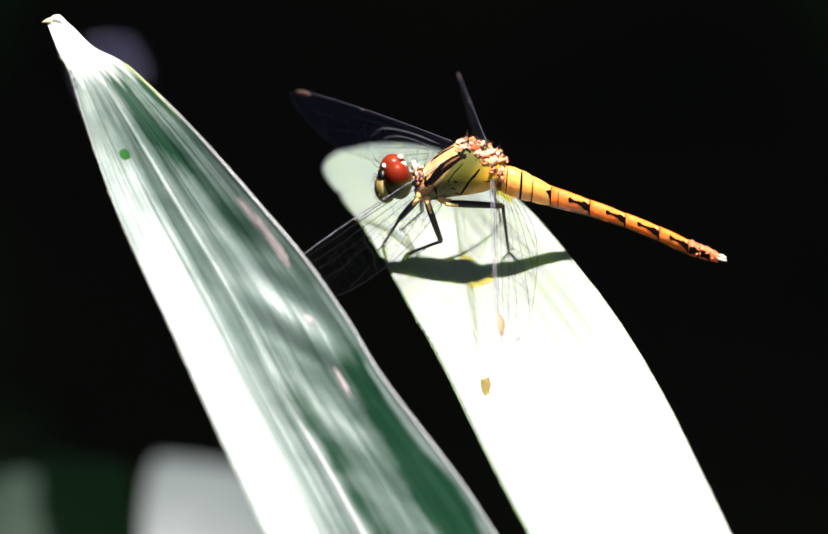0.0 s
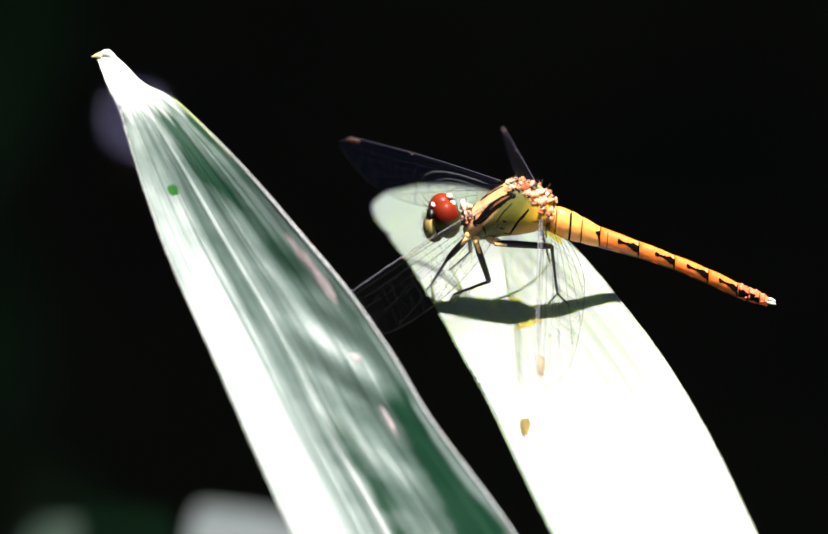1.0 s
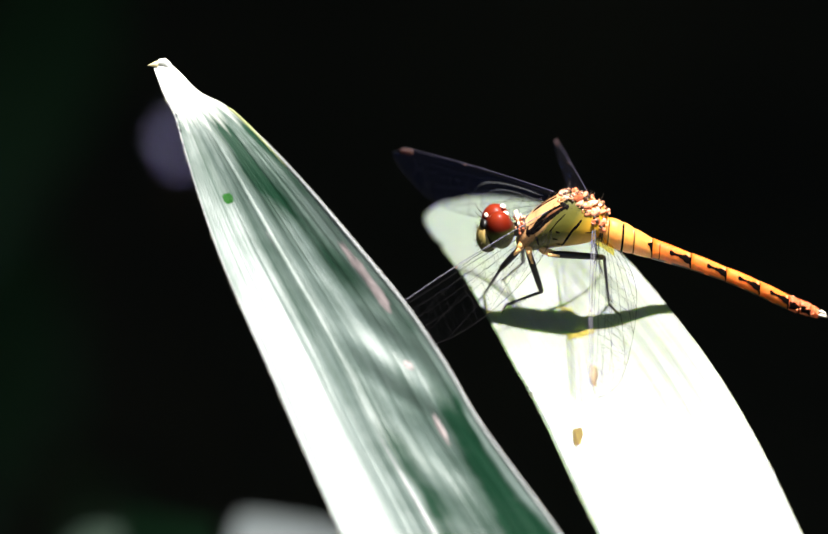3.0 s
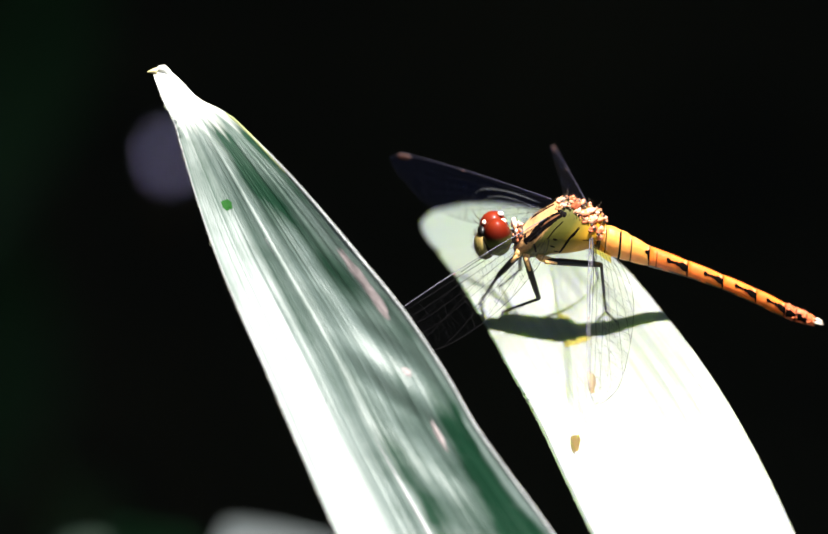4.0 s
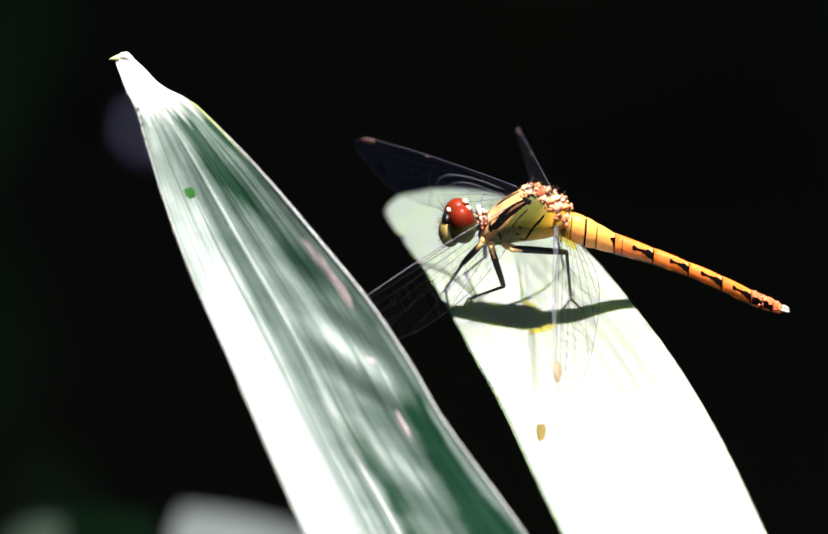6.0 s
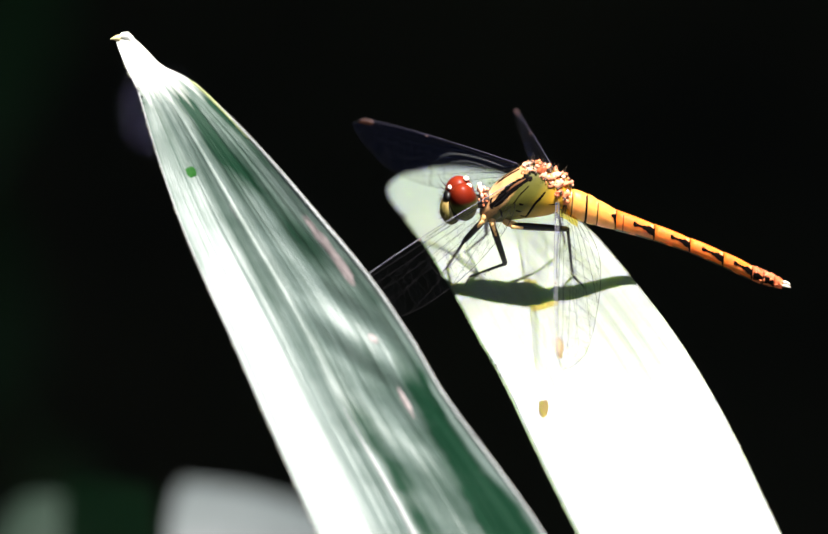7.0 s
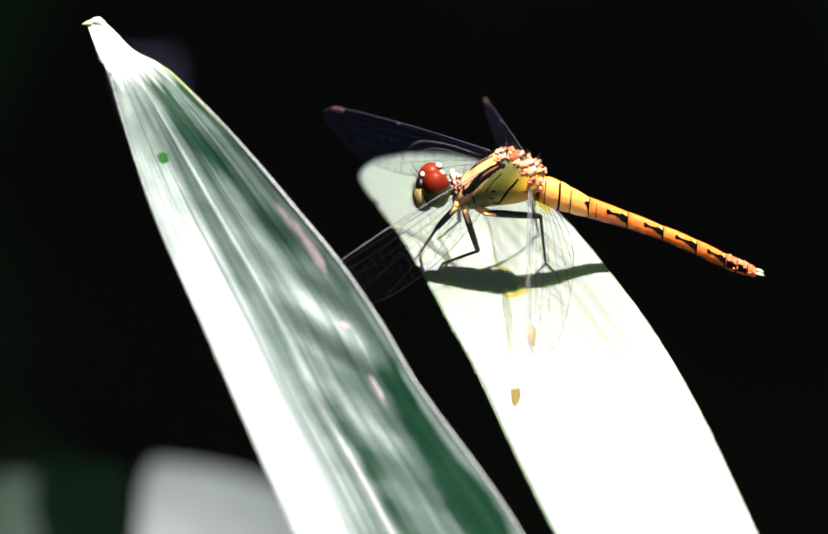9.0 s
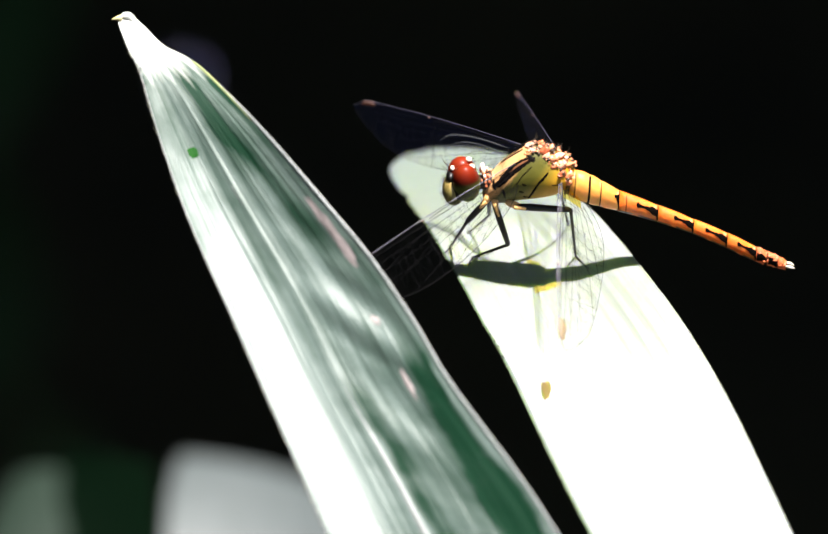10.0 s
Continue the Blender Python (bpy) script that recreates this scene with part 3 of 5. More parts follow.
def build_surroundings():
    def bush(rnd):
        a = rnd.uniform(-2.4, 2.4)
        r = rnd.uniform(2.2, 3.6)
        return (r * math.sin(a), r * math.cos(a), rnd.uniform(0, 1) ** 1.3 * 2.4)

    tagged(leaf_cloud("thicket", THICKET, 9000, bush, 0.11, 3), "dense dark green shrub thicket in shade", "shrubs", kind="stuff")

    def shut(x, y, z, near, far):
        """Whether the roof may stand here: not in the beam on the leaves, nor in the small one behind."""
        k = (z - 0.62) / sun_world.z
        gx, gy = x - sun_world.x * k, y - sun_world.y * k - 0.05
        if gx * gx + gy * gy < near * near:
            return False
        k = (z - GLINT.z) / sun_world.z
        gx, gy = x - sun_world.x * k - GLINT.x, y - sun_world.y * k - GLINT.y
        return gx * gx + gy * gy > far * far

    # unseen roof added so the background stays dark; gaps let sun beams through
    def roof(rnd):
        x, y = rnd.uniform(-3.8, 3.8), rnd.uniform(-1.0, 4.0)
        z = 2.3 + rnd.uniform(-0.1, 0.12)
        return (x, y, z) if shut(x, y, z, 0.3, 0.2) else None

    tagged(leaf_cloud("canopy", SHADE_ROOF, 12000, roof, 0.12, 5), "unseen leafy roof added to shade the background", "canopy", kind="stuff")
    # closed sheet above it, also unseen, that blocks sun and sky
    bm = bmesh.new()
    step = 0.05
    nx, ny = 164, 104
    vs = {}

    def corner(i, j):
        if (i, j) not in vs:
            x, y = (i - nx / 2) * step, -1.0 + j * step
            vs[i, j] = bm.verts.new((x, y, 2.48 + 0.05 * noise.noise((x * 3, y * 3, 9))))
        return vs[i, j]

    for i in range(nx):
        for j in range(ny):
            if shut((i + 0.5 - nx / 2) * step, -1.0 + (j + 0.5) * step, 2.48, 0.2, 0.06):
                bm.faces.new((corner(i, j), corner(i + 1, j), corner(i + 1, j + 1), corner(i, j + 1)))
    # ring narrows the roof gap to one beam for the glint
    k = (2.47 - GLINT.z) / sun_world.z
    cx, cy = GLINT.x + sun_world.x * k, GLINT.y + sun_world.y * k
    inner = [bm.verts.new((cx + 0.0152 * math.cos(a), cy + 0.0152 * math.sin(a), 2.47)) for a in (6.2832 * q / 24 for q in range(24))]
    outer = [bm.verts.new((cx + 0.13 * math.cos(a), cy + 0.13 * math.sin(a), 2.46)) for a in (6.2832 * q / 24 for q in range(24))]
    for q in range(24):
        bm.faces.new((inner[q], outer[q], outer[(q + 1) % 24], inner[(q + 1) % 24]))
    tagged(new("shade_layer", finish(bm, "shade_layer", SHADE_ROOF)), "unseen upper layer added to close the shading roof", "canopy", kind="stuff")

    # wall of growth that closes the wood behind the thicket
    bm = bmesh.new()
    cols, rows = 72, 8
    vs = [[bm.verts.new(((3.9 + 0.25 * noise.noise((i * 0.4, j * 0.7, 1))) * math.sin(a), (3.9 + 0.25 * noise.noise((i * 0.4, j * 0.7, 7))) * math.cos(a), -0.1 + 3.4 * j / rows))
           for i, a in ((i, -2.5 + 5.0 * i / cols) for i in range(cols + 1))] for j in range(rows + 1)]
    for j in range(rows):
        for i in range(cols):
            bm.faces.new((vs[j][i], vs[j][i + 1], vs[j + 1][i + 1], vs[j + 1][i]))
    tagged(new("backdrop", finish(bm, "backdrop", THICKET)), "dark wall of forest undergrowth far behind", "backdrop", kind="structure")


# ---------------------------------------------------------------- the two blades
# v, left edge x y z, right edge x y z, rise of the middle (mm)
FRONT_KEYS = [
    (0.00, -29.65, 20.10, 2.30, -28.38, 21.04, 1.40),
    (0.03, -29.26, 19.06, 3.00, -26.82, 19.66, 1.90),
    (0.08, -28.29, 16.86, 4.40, -24.62, 17.53, 2.80),
    (0.12, -27.21, 14.84, 5.60, -21.64, 15.97, 3.80),
    (0.18, -26.13, 11.48, 7.20, -17.39, 12.04, 7.60),
    (0.25, -24.53, 6.51, 8.80, -12.40, 6.75, 11.70),
    (0.33, -22.25, 0.33, 11.20, -6.89, 0.33, 14.80),
    (0.41, -19.71, -5.51, 13.40, -2.32, -5.20, 17.00),
    (0.50, -16.85, -11.59, 15.80, 1.99, -11.52, 19.20),
    (0.59, -14.02, -17.88, 18.20, 5.54, -17.50, 21.40),
    (0.74, -9.53, -27.74, 22.00, 12.98, -27.59, 25.00),
    (0.83, -6.88, -33.53, 24.00, 16.73, -33.34, 27.00),
    (0.92, -3.49, -39.94, 26.00, 20.34, -39.72, 29.00),
    (1.00, 3.57, -46.21, 29.00, 14.90, -46.12, 30.00),
]
PERCH_KEYS = [
    (0.00, 1.12, 6.18, -42.00, 4.78, 6.91, -42.00),
    (0.03, -0.4, 4.95, -40.20, 8.61, 6.89, -40.20),
    (0.07, -0.4, 3.6, -35.50, 12.78, 6.06, -35.50),
    (0.14, 1.45, 0.9, -26.50, 17.19, 3.52, -26.50),
    (0.22, 3.87, -2.34, -16.20, 21.35, 0.18, -16.20),
    (0.29, 5.59, -5.24, -11.90, 24.63, -3.50, -11.90),
    (0.36, 7.11, -7.86, -7.60, 27.33, -7.05, -7.60),
    (0.45, 9.22, -11.80, -2.60, 30.13, -10.94, -2.60),
    (0.54, 11.81, -16.41, 2.40, 33.38, -16.24, 2.40),
    (0.64, 14.53, -22.18, 7.20, 36.47, -22.18, 7.20),
    (0.74, 17.48, -28.27, 11.40, 39.16, -28.27, 11.40),
    (0.83, 20.49, -34.09, 15.00, 41.69, -34.09, 15.00),
    (0.92, 24.05, -40.49, 18.50, 44.18, -40.49, 18.50),
    (1.00, 30.48, -46.81, 22.00, 40.34, -46.81, 22.00),
]


def front_surface(u, v):
    lx, ly, lz, rx, ry, rz = spline(FRONT_KEYS, v)
    rib = 0.42
    grow = smooth_step(0.06, 0.3, v)
    x, y = lx + (rx - lx) * u, ly + (ry - ly) * u
    # a trough: lowest a quarter of the way in, then rising past the rib to the far edge
    dip = 0.24
    low = lz - 1.5 * grow
    if u < dip:
        k = u / dip
        z = lz + (low - lz) * k
    else:
        k = (u - dip) / (1 - dip)
        z = low + (rz - low) * (0.5 * k + 0.5 * k * k)
    if u > rib:
        k = (u - rib) / (1 - rib)
        # soft cross ripples of the half turned from the sun
        z += 0.9 * grow * math.sin(math.pi * min(1, k * 1.1)) * noise.noise((k * 1.3 + 3, v * 12.0 - k * 1.8, 4.0)) * smooth_step(0.3, 0.45, v) * (1 - 0.8 * smooth_step(0.56, 0.7, v))
    z += 0.12 * grow * math.exp(-((u - rib) / 0.02) ** 2)
    z += 0.1 * grow * noise.noise((u * 11, v * 2.8, 2.0)) + 0.08 * grow * noise.noise((u * 34, v * 4.4, 5.0))
    z += 0.03 * grow * math.sin(u * 6.2832 * 24 + 2.0 * math.sin(v * 6 + 1))
    return (x, y, z)


EDGE_L, EDGE_R = 3.0, 3.2


def perch_surface(u, v):
    lx, ly, lz, rx, ry, rz = spline(PERCH_KEYS, v)
    # a nibbled edge with one deeper nick near the end
    lx += (0.07 * noise.noise((v * 60, 0, 3.0)) + 0.4 * math.exp(-((v - 0.128) / 0.007) ** 2)) * smooth_step(0.08, 0.12, v)
    rx += 0.05 * noise.noise((v * 50, 0, 8.0)) * smooth_step(0.1, 0.2, v)
    x, y = lx + (rx - lx) * u, ly + (ry - ly) * u
    # a shallow channel: both edges turned up above the middle, most where the insect stands
    up_l, up_r = 1 - smooth_step(0.0, 0.42, u), smooth_step(0.55, 1.0, u)
    z = lz + (rz - lz) * u + 0.7 * math.sin(math.pi * u) * smooth_step(0, 0.2, v)
    z += (EDGE_L * up_l + EDGE_R * up_r) * smooth_step(0.1, 0.26, v) * (1 - 0.8 * smooth_step(0.4, 0.65, v))
    z += 0.05 * math.sin(u * 6.2832 * 11 + math.sin(v * 7)) * smooth_step(0.05, 0.3, v)
    return (x, y, z)


def stem_to_ground(surface, parent, bend):
    """The stalk that carries a blade, from its foot down into the soil."""
    foot = Vector(surface(0.46, 1.0)) * MM
    before = Vector(surface(0.46, 0.94)) * MM
    a = BASE @ foot
    way = (BASE.to_3x3() @ (foot - before)).normalized()
    ground = Vector((a.x + bend[0], a.y + bend[1], -0.03))
    pts = []
    p1, p2 = a + way * 0.12, ground + Vector((0, 0, 0.3))
    for k in range(25):
        t = k / 24
        q = a * (1 - t) ** 3 + p1 * 3 * t * (1 - t) ** 2 + p2 * 3 * t * t * (1 - t) + ground * t**3
        pts.append(to_base(q))
    bm = bmesh.new()
    ring_tube(bm, pts, [0.0022 + 0.0016 * k / 24 for k in range(25)], 10)
    return part("stalk", bm, STALK, parent)


def build_blade(name, surface, mat, label, bend, rib_u, nu=64, nv=170):
    thing = new(name)
    thing.matrix_world = BASE
    thing.empty_display_size = 0.01
    tagged(thing, label, "leaf")
    part("blade", blade_mesh(name, surface, mat, nu, nv), mat, thing)
    stem_to_ground(surface, thing, bend)
    return thing


def dew_drops(surface, parent, spots):
    for u, v, r in spots:
        bm = bmesh.new()
        ball(bm, (Vector(surface(u, v)) + normal_at(surface, min(u, 0.98), v) * r * 0.5) * MM, (r * MM, r * MM, r * 0.8 * MM), seg=12, rings=8)
        part("dewdrop", bm, DEW, parent, "clear dewdrop")


def edge_hairs(surface, u, v0, v1, count, out, seed, length=0.5):
    rnd = random.Random(seed)
    bm = bmesh.new()
    for _ in range(count):
        v = rnd.uniform(v0, v1)
        p = Vector(surface(u, v))
        tip = p + (Vector(out) + Vector((rnd.uniform(-0.4, 0.4), rnd.uniform(-0.5, 0.5), rnd.uniform(-0.3, 0.6)))).normalized() * length * rnd.uniform(0.3, 1)
        ring_tube(bm, [p * MM, (p + tip) * 0.5 * MM, tip * MM], [0.03 * MM, 0.022 * MM, 0.006 * MM], 4)
    return bm


def build_front_blade():
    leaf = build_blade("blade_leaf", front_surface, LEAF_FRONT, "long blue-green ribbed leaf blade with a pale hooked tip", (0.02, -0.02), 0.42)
    part("midrib", line_on(front_surface, 0.425, 0.3, 1.0, 0.36, -0.25, 90, 12, 0.8), MIDRIB, leaf, "pale raised midrib")
    part("margin", line_on(front_surface, 0.985, 0.12, 0.215, 0.16), LIME, leaf, "yellow-green leaf margin")
    part("margin", line_on(front_surface, 1.0, 0.13, 1.0, 0.15), MIDRIB, leaf, "pale leaf margin")
    part("margin", line_on(front_surface, 0.0, 0.05, 1.0, 0.08), MIDRIB, leaf, "thin pale leaf margin")
    a = Vector(front_surface(0.4, 0.0))
    bm = bmesh.new()
    ring_tube(bm, [(a + Vector(d)) * MM for d in ((-0.1, 0.0, 0.05), (-0.4, 0.02, 0.1), (-0.8, -0.05, 0.1), (-1.15, -0.12, 0.1))], [0.42 * MM, 0.3 * MM, 0.16 * MM, 0.05 * MM], 10)
    part("tip", bm, NUB, leaf, "dry yellowish hooked tip")
    bm = bmesh.new()
    ring_tube(bm, [(a + Vector(d)) * MM for d in ((-0.2, 0.1, 0.1), (0.15, 0.28, 0.05), (0.6, 0.3, -0.1), (1.0, -0.05, -0.3), (1.5, -0.8, -0.5), (1.9, -1.6, -0.6))], [0.14 * MM, 0.34 * MM, 0.42 * MM, 0.4 * MM, 0.26 * MM, 0.06 * MM], 12, 1.0)
    part("hood", bm, DRY, leaf, "pale dry rolled end of the blade")
    part("scar", patch(front_surface, 0.888, 0.368, 0.036, 0.058, 0.08, 1, -0.012), SCAR, leaf, "pale pinkish scar")
    part("scar", patch(front_surface, 0.77, 0.598, 0.016, 0.024, 0.08, 2, -0.006), SCAR, leaf, "pale pinkish scar")
    part("scar", patch(front_surface, 0.788, 0.50, 0.022, 0.0075, 0.08, 3), SCAR, leaf, "round pale scar")
    part("scar", patch(front_surface, 0.238, 0.257, 0.05, 0.0085, 0.06, 4), SPOT, leaf, "green bite mark")
    part("fringe", edge_hairs(front_surface, 0.0, 0.06, 0.9, 260, (-1, -0.1, 0.2), 5, 0.35), MARGIN, leaf, "fine pale hairs along the edge")
    dew_drops(front_surface, leaf, [(0.0, 0.085 + 0.013 * k, 0.08 + 0.03 * (k * 2 % 3)) for k in range(9)] + [(0.02, 0.12, 0.22), (0.03, 0.135, 0.16), (0.01, 0.15, 0.18), (0.235, 0.247, 0.07), (0.3, 0.075, 0.12)])
    return leaf


def build_perch_blade():
    leaf = build_blade("blade_leaf", perch_surface, LEAF_PERCH, "broad pale green leaf blade bent over at its end", (0.03, -0.03), 0.5)
    part("midrib", line_on(perch_surface, 0.62, 0.6, 1.0, 0.07, 0.0), MIDRIB, leaf, "pale midrib")
    part("margin", line_on(perch_surface, 0.0, 0.1, 1.0, 0.08), STALK, leaf, "green leaf margin")
    part("margin", line_on(perch_surface, 1.0, 0.1, 1.0, 0.05), MARGIN, leaf, "pale leaf margin")
    part("fringe", edge_hairs(perch_surface, 0.0, 0.1, 0.8, 160, (-1, -0.1, 0.2), 6, 0.3), MARGIN, leaf, "fine pale hairs along the edge")
    dew_drops(perch_surface, leaf, [(0.0, 0.5, 0.22), (0.005, 0.512, 0.26), (0.0, 0.53, 0.2), (0.0, 0.485, 0.16), (0.0, 0.25, 0.2), (0.0, 0.47, 0.15)])
    return leaf


# ---------------------------------------------------------------- leaves behind
def small_leaf(name, mat, label, centre, along, across, half_l, half_w, arch, bend, square=0.25, group="leaves behind"):
    """A pointed-oval leaf round a place in the subject's frame (mm), with a stalk to the soil."""
    along, across = Vector(along).normalized(), Vector(across)
    across = (across - along * across.dot(along)).normalized()
    n = along.cross(across)
    n = n if n.z > 0 else -n

    def surface(u, v):
        w = half_w * (math.sin(math.pi * min(1, (v * 0.86 + 0.07))) ** square)
        x = (u - 0.5) * 2
        return Vector(centre) - along * (v - 0.5) * 2 * half_l + across * x * w + n * (arch * (1 - x * x) - (0.12 * half_l * (2 * v - 1) ** 2 if arch else 0.0))

    thing = new(name)
    thing.matrix_world = BASE
    tagged(thing, label, "leaf", group)
    blade = part("blade", blade_mesh(name, surface, mat, 20, 40, 0.07), mat, thing)
    for f in blade.data.polygons:
        f.use_smooth = False
    stem_to_ground(surface, thing, bend)
    return thing


def build_back_leaves():
    out = []
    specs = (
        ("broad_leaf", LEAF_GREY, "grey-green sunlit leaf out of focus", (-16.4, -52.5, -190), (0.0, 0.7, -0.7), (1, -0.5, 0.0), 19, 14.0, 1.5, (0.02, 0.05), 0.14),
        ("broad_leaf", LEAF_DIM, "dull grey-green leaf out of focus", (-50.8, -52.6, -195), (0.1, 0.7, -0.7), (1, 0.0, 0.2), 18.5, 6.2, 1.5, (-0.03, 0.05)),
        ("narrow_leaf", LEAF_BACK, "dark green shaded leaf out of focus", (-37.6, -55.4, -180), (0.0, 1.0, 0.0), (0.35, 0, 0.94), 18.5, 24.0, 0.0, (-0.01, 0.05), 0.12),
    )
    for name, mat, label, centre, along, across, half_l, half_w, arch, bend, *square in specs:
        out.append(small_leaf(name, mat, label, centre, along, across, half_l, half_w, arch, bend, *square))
    return out


def build_far_leaves():
    for centre, half_l, half_w, turn in (((-122, 46, -900), 60, 28, 0.3), ((-136, -8, -980), 55, 24, -0.4), ((-132, -52, -860), 50, 20, 0.2), ((158, 62, -1000), 60, 18, -0.3)):
        small_leaf("broad_leaf", LEAF_FAR, "green leaf in the shade of the thicket", centre, (turn, 0.75, -0.6), (1, 0, 0.2), half_l, half_w, 3.0, (0.0, 0.04), 0.6, "leaves in the shade")


# ---------------------------------------------------------------- the dragonfly
FORE, UP = Vector((-0.997, 0.05, 0.05)).normalized(), Vector((0.068, 0.878, 0.472)).normalized()
LEFT = UP.cross(FORE).normalized()
UP = FORE.cross(LEFT).normalized()
BODY_AT = Vector((14.6, 3.8, 0.0))
BODY = Matrix(((FORE.x, LEFT.x, UP.x, BODY_AT.x * MM), (FORE.y, LEFT.y, UP.y, BODY_AT.y * MM), (FORE.z, LEFT.z, UP.z, BODY_AT.z * MM), (0, 0, 0, 1)))
INTO_BODY = Matrix((FORE, LEFT, UP))


def ramp_stops(node, stops):
    el = node.color_ramp.elements
    while len(el) > 1:
        el.remove(el[-1])
    el[0].position, el[0].color = stops[0][0], (*stops[0][1], 1)
    for p, c in stops[1:]:
        e = el.new(p)
        e.color = (*c, 1)


def axis_material(name, way, lo, hi, stops, rough, coat=0.0, spec=0.5, bump=0.1, constant=False, wobble=0.0, relief=0.0002):
    """Colour that runs along a way through the thing's own space, from lo to hi (mm)."""
    m = bpy.data.materials.new(name)
    m.use_nodes = True
    nt = m.node_tree
    b = nt.nodes["Principled BSDF"]
    b.inputs["Roughness"].default_value = rough
    b.inputs["Coat Weight"].default_value = coat
    b.inputs["Coat Roughness"].default_value = 0.06
    b.inputs["Specular IOR Level"].default_value = spec
    co = nt.nodes.new("ShaderNodeTexCoord")
    dot = nt.nodes.new("ShaderNodeVectorMath")
    dot.operation = "DOT_PRODUCT"
    dot.inputs[1].default_value = way
    nt.links.new(co.outputs["Object"], dot.inputs[0])
    noise_n = nt.nodes.new("ShaderNodeTexNoise")
    noise_n.inputs["Scale"].default_value = 900
    noise_n.inputs["Detail"].default_value = 4
    nt.links.new(co.outputs["Object"], noise_n.inputs["Vector"])
    add = nt.nodes.new("ShaderNodeMath")
    add.operation = "MULTIPLY_ADD"
    add.inputs[1].default_value = wobble * MM
    nt.links.new(noise_n.outputs["Fac"], add.inputs[0])
    nt.links.new(dot.outputs["Value"], add.inputs[2])
    mr = nt.nodes.new("ShaderNodeMapRange")
    mr.inputs["From Min"].default_value, mr.inputs["From Max"].default_value = lo * MM, hi * MM
    nt.links.new(add.outputs[0], mr.inputs["Value"])
    rp = nt.nodes.new("ShaderNodeValToRGB")
    if constant:
        rp.color_ramp.interpolation = "CONSTANT"
    ramp_stops(rp, stops)
    nt.links.new(mr.outputs[0], rp.inputs["Fac"])
    var = nt.nodes.new("ShaderNodeMix")
    var.data_type, var.blend_type = "RGBA", "MULTIPLY"
    var.inputs["Factor"].default_value = 0.35
    nt.links.new(rp.outputs["Color"], var.inputs["A"])
    nt.links.new(noise_n.outputs["Fac"], var.inputs["B"])
    nt.links.new(var.outputs["Result"], b.inputs["Base Color"])
    bn = nt.nodes.new("ShaderNodeBump")
    bn.inputs["Strength"].default_value = bump
    bn.inputs["Distance"].default_value = relief
    nt.links.new(noise_n.outputs["Fac"], bn.inputs["Height"])
    nt.links.new(bn.outputs["Normal"], b.inputs["Normal"])
    return m


EYE = axis_material("red_eye", (0.2, 0.0, 1.0), -1.7, 2.4, [(0.0, (0.13, 0.14, 0.05)), (0.5, (0.08, 0.085, 0.02)), (0.6, (0.04, 0.03, 0.008)), (0.67, (0.07, 0.007, 0.003)), (0.8, (0.125, 0.009, 0.003)), (1.0, (0.2, 0.02, 0.006))], 0.36, coat=0.02, spec=0.1, bump=0.12)
FACE = axis_material("olive_face", (0, 0, 1), -4.0, 0.5, [(0.0, (0.1, 0.1, 0.02)), (0.45, (0.24, 0.19, 0.05)), (0.75, (0.5, 0.32, 0.11)), (1.0, (0.55, 0.34, 0.12))], 0.4, bump=0.15)
SIDE = axis_material("thorax_side", (0.8, 0.0, 0.55), -4.0, 5.0,
                     [(0.0, (0.62, 0.26, 0.02)), (0.26, (0.56, 0.29, 0.018)), (0.36, (0.3, 0.19, 0.014)), (0.48, (0.105, 0.095, 0.01)), (0.66, (0.085, 0.08, 0.013)),
                      (0.7, (0.68, 0.34, 0.13)), (0.84, (0.74, 0.39, 0.17)), (1.0, (0.7, 0.36, 0.15))],
                     0.45, coat=0.0, spec=0.25, bump=0.25, wobble=0.5)

# line of the abdomen: x, z, half width (mm)
ABDOMEN = [(-3.6, -0.55, 1.3), (-4.9, -0.95, 1.62), (-6.5, -1.5, 1.68), (-7.7, -1.95, 1.5), (-9.75, -2.72, 1.2), (-14.1, -4.05, 0.97), (-18.1, -5.42, 0.85),
           (-21.9, -6.95, 0.88), (-25.2, -8.45, 0.86), (-26.6, -8.95, 0.78), (-27.9, -9.4, 0.66), (-29.0, -9.85, 0.5)]
JOINTS = [-3.9, -4.85, -6.5, -7.7, -9.75, -14.1, -18.1, -21.9, -25.2, -26.5, -27.7, -28.7]


def abdomen_at(x):
    z, r = spline([(-a, b, c) for a, b, c in ABDOMEN], -x)
    return Vector((x, 0, z)), r


def around(x, angle, grow=0.0):
    """A point on the skin of the abdomen; angle from the top towards its left side."""
    c, r = abdomen_at(x)
    return Vector((c.x, (r + grow) * 0.74 * math.sin(angle), c.z + (r + grow) * math.cos(angle))) * MM


def skin_patch(rows, lift=0.025):
    """rows of (x, angle from, angle to): a thin mark that hugs the abdomen."""
    bm = bmesh.new()
    prev = None
    for x, a0, a1 in rows:
        line = [bm.verts.new(around(x, radians(a0 + (a1 - a0) * k / 6), lift)) for k in range(7)]
        if prev:
            for k in range(6):
                bm.faces.new((prev[k], prev[k + 1], line[k + 1], line[k]))
        prev = line
    return bm


